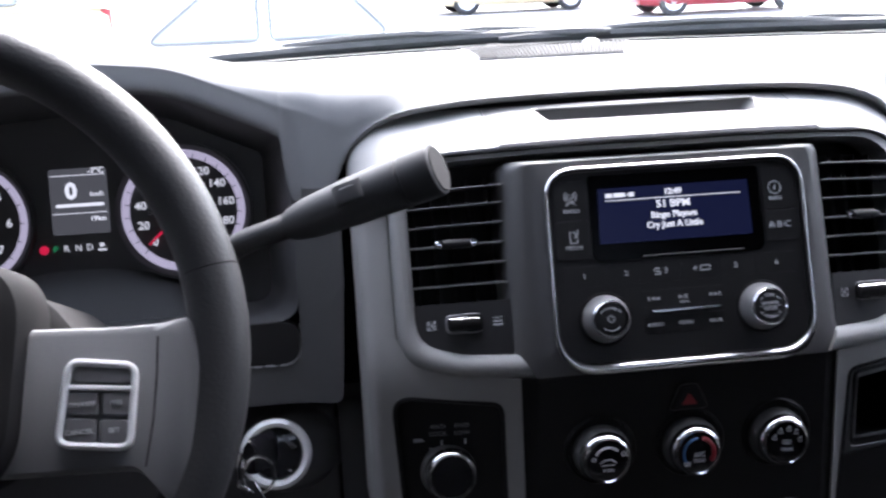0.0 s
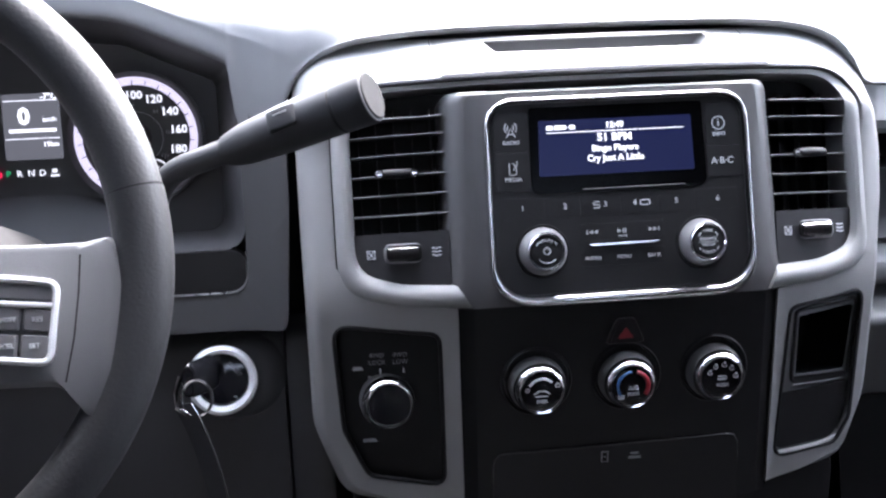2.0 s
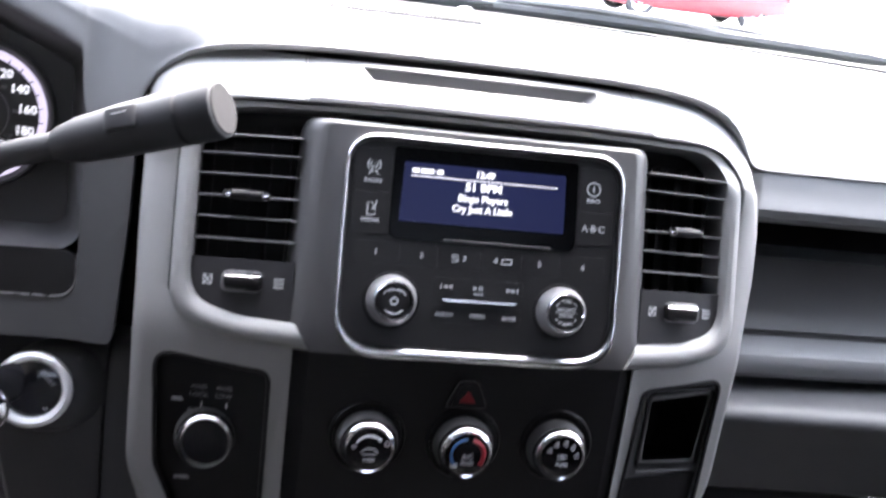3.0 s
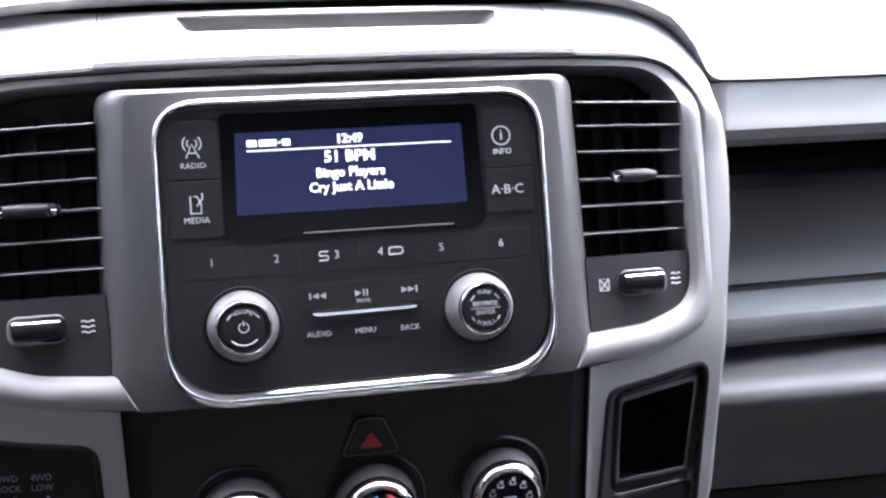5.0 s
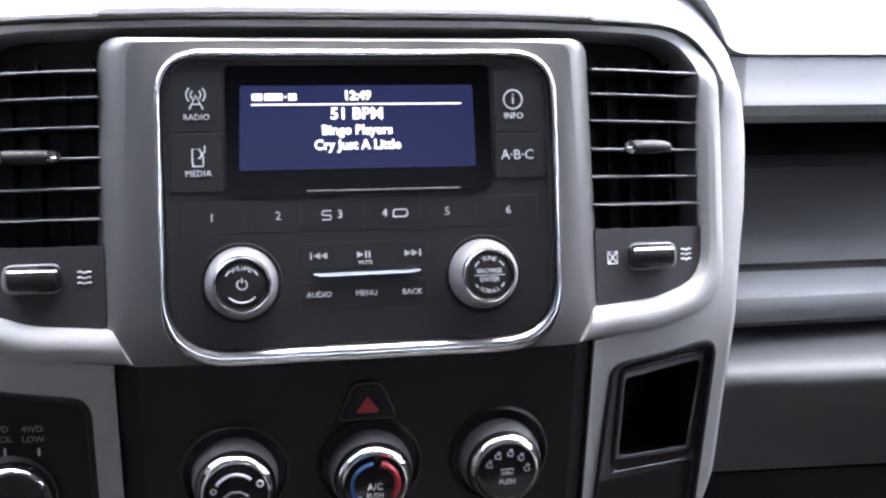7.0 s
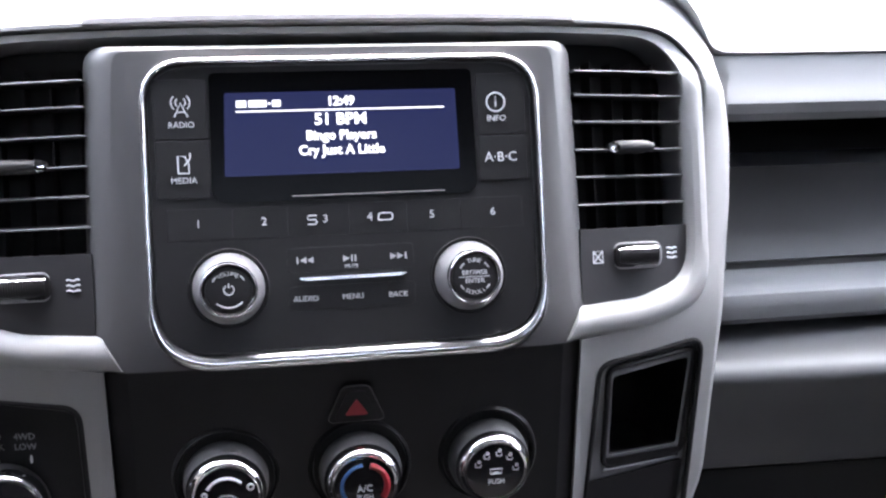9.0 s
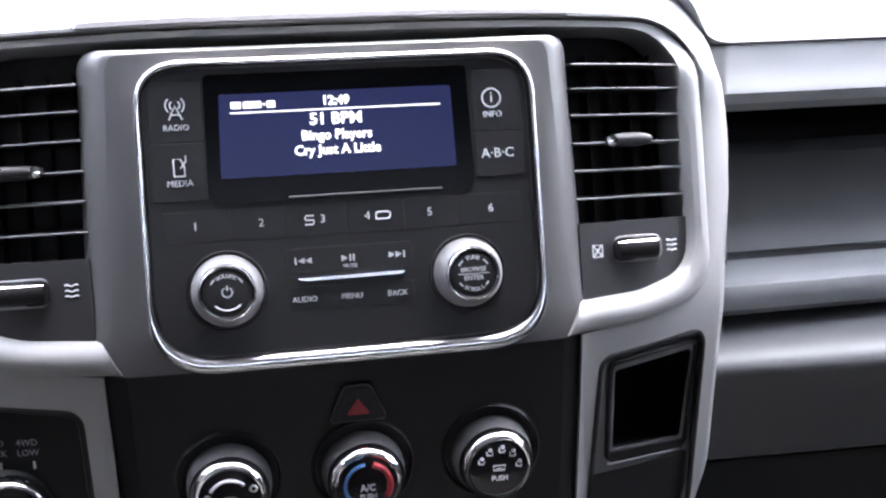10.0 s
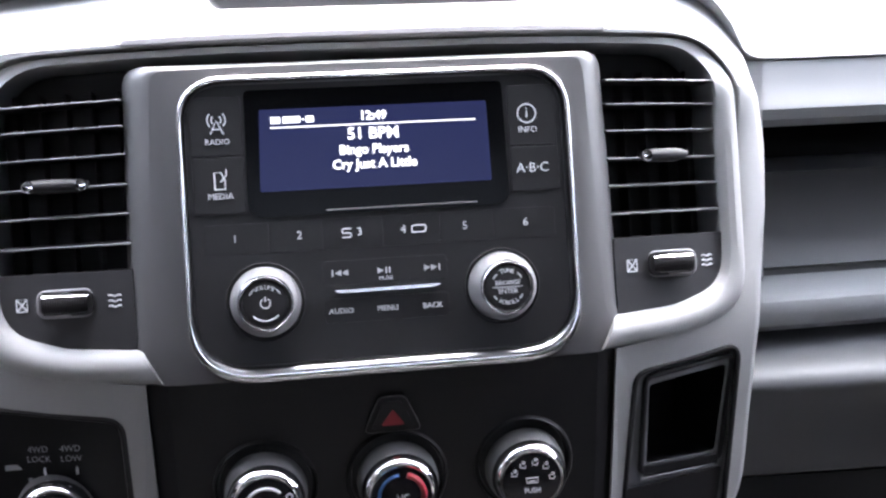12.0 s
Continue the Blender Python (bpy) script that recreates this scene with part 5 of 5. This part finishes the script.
def shift_lever():
    t = thing("gear_lever", "dark grey column gear lever with a flat-ended grip", "gear lever", (-0.455, 0.06, -0.06), SIDE)
    rod = spline([(-0.455, 0.055, -0.075), (-0.440, 0.050, -0.030), (-0.428, 0.040, 0.024), (-0.408, 0.026, 0.049), (-0.372, 0.009, 0.062), (-0.345, -0.002, 0.070)], 6)
    part("rod", tube(rod, [0.0120] * 14 + [0.0112] * (len(rod) - 14), 14), GRIP, t, "curved dark grey rod")
    a, b = Vector((-0.3605, 0.006, 0.0650)), Vector((-0.2285, -0.058, 0.1080))
    ks = [(0.0, 0.0115), (0.05, 0.0150), (0.16, 0.0185), (0.45, 0.0215), (0.785, 0.0228), (0.792, 0.0208), (0.804, 0.0208), (0.811, 0.0230), (0.97, 0.0238), (0.992, 0.0228), (1.0, 0.0205)]
    g = part("grip", tube([a.lerp(b, k) for k, r in ks], [r for k, r in ks], 28), GRIP, t, "soft dark grey grip")
    d = (b - a).normalized()
    part("end_cap", lathe([(0, 0.0012), (0.0195, 0.0010), (0.0212, -0.0005)], b, d, 32), PIT, g, "dark flat end")
    m = a.lerp(b, 0.49)
    up = Vector((0.10, -0.90, 0.42))
    up = (up - d * up.dot(d)).normalized()
    s = d.cross(up)
    o = m + up * 0.0206
    bm = bmesh.new()
    loops = [[o + d * x * k + s * z * k + up * h for x, z in box_line(-0.0140, -0.0098, 0.0140, 0.0098, 0.003, 4)] for k, h in ((1.0, -0.004), (1.0, 0.0018), (0.85, 0.0032))]
    loft(loops, True, bm, caps=True)
    bt = part("button", bm, GRIP, g, "raised oblong button")
    part("button_mark", tube([o + up * 0.0034 - d * 0.006 - s * 0.0035, o + up * 0.0034 + d * 0.007 - s * 0.0035], 0.0006, 6), PRINT_DIM, bt)
    return t


shift_lever()


# ================================================================ ignition and key
def ignition_switch():
    c = (-0.3880, 0.128, -0.1720)
    t = thing("ignition_switch", "ignition lock in a silver ring on the knee panel", "ignition switch", c, DRIVER, unit=V)
    ax = (0.05, -0.97, 0.10)
    loops = []
    for rx, rz, dx, dy in ((0.0345, 0.0345, 0.0, -0.0175), (0.0385, 0.0375, 0.002, -0.0175), (0.044, 0.0400, 0.008, -0.0135), (0.0495, 0.0420, 0.014, -0.006), (0.0525, 0.0430, 0.018, 0.003), (0.054, 0.0440, 0.019, 0.018)):
        loops.append([(c[0] + dx + rx * math.cos(a), c[1] + dy, c[2] + rz * math.sin(a)) for a in np.linspace(0, 2 * math.pi, 57)[:-1]])
    part("boss", loft(loops, True), KNEE, t, "charcoal boss swept to one side")
    part("ring", lathe([(0.0360, 0.018), (0.0350, 0.026), (0.0312, 0.0285), (0.0270, 0.0265), (0.0265, 0.020)], c, ax, 56, close=False), WHITE_METAL, t, "satin silver ring")
    part("face", lathe([(0, 0.0215), (0.025, 0.0215), (0.0285, 0.020)], c, ax, 40), GLOSS, t, "gloss black face")
    p = Vector(c) + Vector(ax).normalized() * 0.0222
    letters("START", 0.0062, p.x + 0.0130, p.z + 0.0105, p.y - 0.0004, t, PRINT_DIM, -50)
    bars([(p.x + 0.010, p.z - 0.020, p.x + 0.014, p.z - 0.017)], p.y - 0.0006, t, PRINT_DIM)
    return t


ignition_switch()


def key_set():
    t = thing("ignition_key", "black-headed key with a ring and dark strap hanging from the lock", "key", (-0.394, 0.05, -0.155), DRIVER, unit=V)
    part("blade", block(-0.400, 0.02, -0.160, -0.390, 0.075, -0.157, 0.0006), SATIN, t, "steel blade")
    o = rounded([(-0.012, -0.018), (0.012, -0.018), (0.015, 0.014), (0.0, 0.026), (-0.015, 0.014)], 0.008, 5)
    cc = Vector((-0.402, 0.0, -0.146))
    bm = loft([[cc + Vector((x * 0.55 * k + d * 0.5, d + 0.004, z * k)) for x, z in o] for k, d in ((0.70, 0.030), (0.78, 0.024), (0.78, -0.004), (0.68, -0.008))], True, caps=True)
    part("head", bm, GLOSS, t, "black plastic key head")
    part("split_ring", tube([cc + Vector((0.004 + 0.0135 * math.cos(a), -0.012, -0.012 + 0.0165 * math.sin(a))) for a in np.linspace(0, 2 * math.pi, 28)[:-1]], 0.0014, 8, closed=True), CHROME, t, "bright split ring")
    part("clip", tube([cc + Vector(p) for p in ((-0.010, -0.006, 0.008), (-0.0150, -0.010, -0.006), (-0.014, -0.012, -0.020), (-0.006, -0.013, -0.026))], 0.0026, 8), CHROME, t)
    path = spline([(-0.410, -0.012, -0.163), (-0.402, -0.014, -0.180), (-0.394, -0.014, -0.205), (-0.386, -0.013, -0.240), (-0.382, -0.012, -0.275)], 6)
    loops = [[p + Vector(q) for q in ((-0.0095, 0.0025, -0.001), (0.0070, -0.0010, 0.001), (0.0075, 0.0000, 0.001), (-0.0095, 0.0040, -0.001))] for p in path]
    part("strap", loft(loops, True, caps=True), RUBBER, t, "dark strap")
    part("strap_edge", tube([p + Vector((0.0074, -0.0008, 0.001)) for p in path], 0.0007, 6), FRAME, t, "bright strap edge")
    return t


key_set()


# ================================================================ warning tag
def warning_tag():
    t = thing("warning_tag", "white card tag with a yellow head hanging by the glovebox", "tag", (0.45, 0.03, -0.30), SIDE)
    o = rounded([(0.398, -0.40), (0.52, -0.40), (0.52, -0.218), (0.413, -0.222)], [0.008, 0.008, 0.012, 0.012], 5)
    part("card", plate(o, 0.0012, 0.022, flat, bevel=0), CARD, t, "white card")
    h = rounded([(0.4085, -0.246), (0.5195, -0.246), (0.5195, -0.2185), (0.4135, -0.2225)], [0.001, 0.001, 0.011, 0.011], 5)
    part("yellow_head", plate(h, 0.0008, 0.0205, flat, bevel=0), YELLOW, t, "bright yellow head")
    part("blue_patch", plate(rounded([(0.4115, -0.30), (0.50, -0.30), (0.50, -0.254), (0.4155, -0.254)], 0.006, 4), 0.0006, 0.0208, flat, bevel=0), mat("pale_blue_print", (0.45, 0.60, 0.75), 0.6), t)
    part("string", tube([(0.466, 0.021, -0.224), (0.468, 0.028, -0.20), (0.470, 0.036, -0.17)], 0.0012, 6), CARD, t)
    t.matrix_world = SIDE @ Matrix.Translation(Vector((0.440, 0.03, -0.288)) * U)
    return t


warning_tag()


# ================================================================ cab of the truck
# Unseen cab walls; their openings are sized to hold back and steer daylight.
def side_wall(x0, x1, name, label, sill, back):
    out = [(-1.75, -1.75), (0.75, -1.75), (0.75, 0.10), (0.62, 0.22), (-0.12, 0.78), (-1.75, 0.78)]
    hole = rounded([(back, sill), (0.38 - 0.6 * max(0.0, sill - 0.1), sill + 0.05), (-0.18, 0.73), (back, 0.73)], 0.04, 5)
    bm = plate(out, x1 - x0, 0.0, flat, holes=[hole], bevel=0)
    for v in bm.verts:
        v.co = Vector((x0 + v.co.y, v.co.x, v.co.z))
    return setting(name, bm, DASH_LOW, label, "door wall")


side_wall(-1.26, -1.19, "wall_driver_side", "unseen dark grey driver door wall, window cut small to hold back light", 0.62, -0.30)
side_wall(1.19, 1.26, "wall_passenger_side", "unseen dark grey passenger door wall, window cut to shape the light", 0.14, -0.30)
bm = plate([(-1.26, -1.75), (1.26, -1.75), (1.26, 0.78), (-1.26, 0.78)], 0.06, -1.81, flat, holes=[box_line(-0.60, 0.61, 0.60, 0.72, 0.04)], bevel=0)
setting("wall_rear", bm, DASH_LOW, "unseen dark grey rear cab wall, window cut small to hold back light", "cab wall")
# Out of view; set low so that less sky reaches the dash.
setting("ceiling", block(-1.26, -1.81, 0.78, 1.26, -0.10, 0.83), CLOTH, "unseen headliner, set low and dark to hold back light", "headliner")
setting("floor", block(-1.26, -1.81, -1.0, 1.26, 0.75, -0.95), CARPET, "dark cab floor carpet", "floor")
setting("wall_front", block(-1.19, 0.66, -0.95, 1.19, 0.72, 0.12), PIT, "dark bulkhead behind the dashboard", "bulkhead")


def windscreen():
    bm = bmesh.new()
    xs = np.linspace(-1.20, 1.20, 25)
    loops = []
    for t in np.linspace(0, 1, 9):
        loops.append([(x, (wind_y(x) + 0.045) * (1 - t) + (-0.08 - 0.05 * x * x) * t, 0.160 * (1 - t) + 0.785 * t) for x in xs])
    loft(loops, False, bm)
    ob = setting("window_1", bm, GLASS, "clear sloping windscreen", "windscreen")
    ob.visible_shadow = False
    # black ceramic band along its foot
    bm = loft([[(x, wind_y(x) + dy, dz) for x in xs] for dy, dz in ((0.046, 0.1600), (0.036, 0.1640), (0.040, 0.1655), (0.052, 0.164))])
    setting("trim", bm, RUBBER, "black band along the foot of the windscreen", "windscreen trim")


windscreen()


def cowl_and_wipers():
    xs = np.linspace(-1.15, 1.15, 40)
    c = thing("cowl_panel", "black plastic cowl below the windscreen", "cowl", (0, 0.6, 0.15), CAB)
    bm = loft([[(x, wind_y(x) + dy, dz) for x in xs] for dy, dz in ((0.050, 0.148), (0.060, 0.164), (0.085, 0.170), (0.13, 0.164), (0.18, 0.148), (0.22, 0.110))])
    part("panel", bm, GLARE_BLACK, c)
    bm = loft([[(x, wind_y(x) + dy, dz + 0.004 * math.sin(9 * x)) for x in xs] for dy, dz in ((0.082, 0.170), (0.090, 0.175), (0.105, 0.175), (0.115, 0.166))])
    part("ribbed_edge", bm, mat("mottled_grey_plastic", (0.30, 0.31, 0.33), 0.6, var=0.4, vscale=40), c, "mottled grey cowl edge")
    for x0, x1, piv in ((-0.47, 0.10, 0.02), (-0.06, 0.62, 0.58)):
        w = thing("wiper", "black windscreen wiper lying parked on the cowl", "wiper", (piv, 0.6, 0.16), CAB, group="wipers")
        f = lambda x, dy, dz: (x, wind_y(x) + dy, dz)
        n = 16
        blade = [f(x, 0.050 + 0.012 * math.sin(math.pi * i / n), 0.170 + 0.006 * (i / n)) for i, x in enumerate(np.linspace(x0, x1, n + 1))]
        part("blade", tube(blade, [0.004] + [0.0085] * (n - 1) + [0.004], 8), GLARE_BLACK, w, "black rubber blade")
        arm = [f(x0 + (x1 - x0) * k, 0.075 + 0.02 * k, 0.176 + 0.010 * math.sin(3.1 * k) - 0.006 * k) for k in np.linspace(0.45, 1.0, 10)]
        part("arm", tube(arm, [0.006] * 4 + [0.010] * 6, 8), GLARE_BLACK, w, "black steel arm")
        part("bridge", tube([f(x0 + (x1 - x0) * k, 0.060, 0.178 + 0.006 * math.sin(math.pi * (k - 0.2) / 0.5)) for k in np.linspace(0.2, 0.7, 8)], 0.0055, 6), GLARE_BLACK, w)
        part("pivot", lathe([(0, 0.02), (0.014, 0.018), (0.018, 0.0), (0.018, -0.02)], f(x1, 0.11, 0.158), (0, 0, 1), 20), GLARE_BLACK, w)
    s = thing("sun_sensor", "small grey dome on the dash by the windscreen", "sensor", (0.045, 0.50, 0.163), CAB)
    part("dome", lathe([(0, 0.011), (0.007, 0.010), (0.013, 0.005), (0.016, 0.0)], (0.045, 0.470, 0.1645), (0, 0, 1), 24), mat("pale_grey_dome", (0.5, 0.5, 0.52), 0.4), s)


cowl_and_wipers()


def truck_hood():
    h = thing("truck_hood", "white painted truck bonnet with a raised middle", "bonnet", (0, 1.4, 0.0), CAB)
    loops = []
    for t in np.linspace(0, 1, 12):
        loops.append([(x, wind_y(x) + 0.20 + 1.55 * t, 0.060 - 0.07 * t * t - 0.03 * max(0, (abs(x) - 0.8)) - 0.012 * (1 if abs(x) > 0.55 else 0)) for x in np.linspace(-1.2, 1.2, 41)])
    loops.append([(x, y + 0.03, z - 0.35) for x, y, z in loops[-1]])
    part("panel", loft(loops), CAR_WHITE, h)


truck_hood()

# ================================================================ outside
bm = bmesh.new()
bmesh.ops.create_grid(bm, x_segments=40, y_segments=40, size=600)
setting("ground", bm, LOT, "pale asphalt lot", "ground", Matrix.Identity(4), scale=False)


def parked_car(name, label, paint, x, y, turn, length=4.5, height=1.45, van=False):
    c = thing(name, label, "car", (0, 0, 0), pose(x, y, 0, 0, 0, turn), group="parked cars", unit=1.0)
    hl, hw = length / 2, 0.88
    belt, roof = 0.62 * height, height
    # lower body, station by station along x (nose at -x)
    if van:
        st = [(-1.0, 0.45, 0.70, 0.80), (-0.97, 0.30, 0.86, 0.93), (-0.75, 0.24, 0.93, 1.0), (-0.45, 0.22, 1.0, 1.0), (0.2, 0.22, 1.0, 1.0), (0.9, 0.24, 1.0, 1.0), (0.99, 0.30, 0.98, 0.96), (1.0, 0.45, 0.9, 0.92)]
    else:
        st = [(-1.0, 0.42, 0.62, 0.72), (-0.96, 0.26, 0.72, 0.88), (-0.80, 0.22, 0.84, 0.97), (-0.50, 0.20, 0.95, 1.0), (-0.30, 0.20, 1.0, 1.0), (0.25, 0.20, 1.02, 1.0), (0.60, 0.22, 1.04, 1.0), (0.90, 0.28, 1.02, 0.95), (0.98, 0.34, 0.95, 0.88), (1.0, 0.45, 0.85, 0.80)]
    loops = []
    for u, lo, top, w in st:
        zt, ww = belt * top, hw * w
        sec = rounded([(-ww * 0.92, lo), (ww * 0.92, lo), (ww, 0.5 * (lo + zt)), (ww * 0.93, zt), (-ww * 0.93, zt), (-ww, 0.5 * (lo + zt))], 0.09, 3)
        loops.append([(u * hl, a, b) for a, b in sec])
    part("body", loft(loops, True, caps=True), paint, c)
    # glasshouse
    g = [(-0.42, 0.0, 0.92), (-0.16, 0.80, 0.80), (-0.05, 0.96, 0.76), (0.20, 1.0, 0.75), (0.45, 0.93, 0.76), (0.62, 0.55, 0.82), (0.78, 0.0, 0.90)] if not van else \
        [(-0.62, 0.0, 0.95), (-0.40, 0.85, 0.88), (-0.3, 0.97, 0.86), (0.3, 1.0, 0.86), (0.93, 0.97, 0.86), (0.985, 0.0, 0.92)]
    loops = []
    for u, k, w in g:
        zt = belt + (roof - belt) * k + 0.01
        loops.append([(u * hl, -hw * 0.93, belt - 0.02), (u * hl, -hw * (w + 0.02), belt + (zt - belt) * 0.9), (u * hl, -hw * (w - 0.08), zt), (u * hl, hw * (w - 0.08), zt), (u * hl, hw * (w + 0.02), belt + (zt - belt) * 0.9), (u * hl, hw * 0.93, belt - 0.02)])
    part("cabin", loft(loops, caps=True), paint, c)
    # side glass in two panes a side, standing a little proud of the pillars
    for s in (-1, 1):
        for q in (((-0.36, 0.06), (0.09, 0.06), (0.09, 0.88), (-0.10, 0.84)), ((0.14, 0.06), (0.62, 0.08), (0.44, 0.80), (0.14, 0.88))):
            o = rounded([Vector((a * hl, belt + b * (roof - belt))) for a, b in q], 0.05, 4)
            bm = bmesh.new()
            loops = [[(a, s * (hw * (0.955 - 0.15 * (b - belt) / (roof - belt)) + d), b) for a, b in o] for d in (0.0, 0.02)]
            loft(loops, True, bm, caps=True)
            sw = part("side_window", bm, TINT_DARK, c, "pale tinted side window")
            part("gasket", tube([(a, s * (hw * (0.955 - 0.15 * (b - belt) / (roof - belt)) + 0.018), b) for a, b in o], 0.014, 6, closed=True), GASKET, sw)
        o = [(0.075 * hl, 0.02), (0.155 * hl, 0.02), (0.155 * hl, 0.92), (0.085 * hl, 0.92)]
        bm = loft([[(a, s * (hw * (0.955 - 0.15 * b) + k), belt + b * (roof - belt)) for a, b in o] for k in (-0.01, 0.024)], True, caps=True)
        part("door_pillar", bm, SATIN, c, "grey door pillar")
        part("door_mirror", block(-0.40 * hl, s * hw * 0.98 if s > 0 else s * hw * 1.18, belt - 0.02, -0.33 * hl, s * hw * 1.18 if s > 0 else s * hw * 0.98, belt + 0.13, 0.03), paint, c)
        for u in (-0.62, 0.60):
            wc = (u * hl, s * hw * 0.90, 0.33)
            wh = part("wheel", lathe([(0.20, 0.02), (0.29, 0.03), (0.33, 0.015), (0.335, -0.09), (0.29, -0.12)], wc, (0, s, 0), 32, close=False), RUBBER, c, "black tyre")
            part("rim", lathe([(0, 0.02), (0.06, 0.03), (0.10, 0.005), (0.19, 0.02), (0.215, 0.03), (0.22, -0.02)], wc, (0, s, 0), 28), SATIN, wh, "bright alloy rim")
        part("tail_lamp", block(0.955 * hl, s * hw * 0.80 - 0.09, belt * 0.72, 1.003 * hl, s * hw * 0.80 + 0.09, belt * 0.98, 0.02), RED, c, "red tail lamp")
        part("head_lamp", block(-0.985 * hl, s * hw * 0.62 - 0.13, belt * 0.62, -0.90 * hl, s * hw * 0.62 + 0.13, belt * 0.76, 0.03), CHROME, c, "clear head lamp")
    return c


parked_car("parked_car", "white sedan parked across the truck's nose", CAR_WHITE, -0.72, 9.5, 0, 4.23, 1.42)
parked_car("parked_car", "red car parked across the lot", CAR_RED, 9.26, 22.9, 3, 4.4, 1.50)
parked_car("parked_car", "beige car parked beside the red one", CAR_BEIGE, 5.3, 26.5, 3, 4.3, 1.45)
parked_car("parked_van", "beige van parked with its red tail lamp showing", CAR_BEIGE, -4.25, 11.0, 8, 4.3, 1.9, van=True)
parked_car("parked_car", "white car parked further along the lot", CAR_WHITE, 9.3, 14.2, -4, 4.5, 1.42)
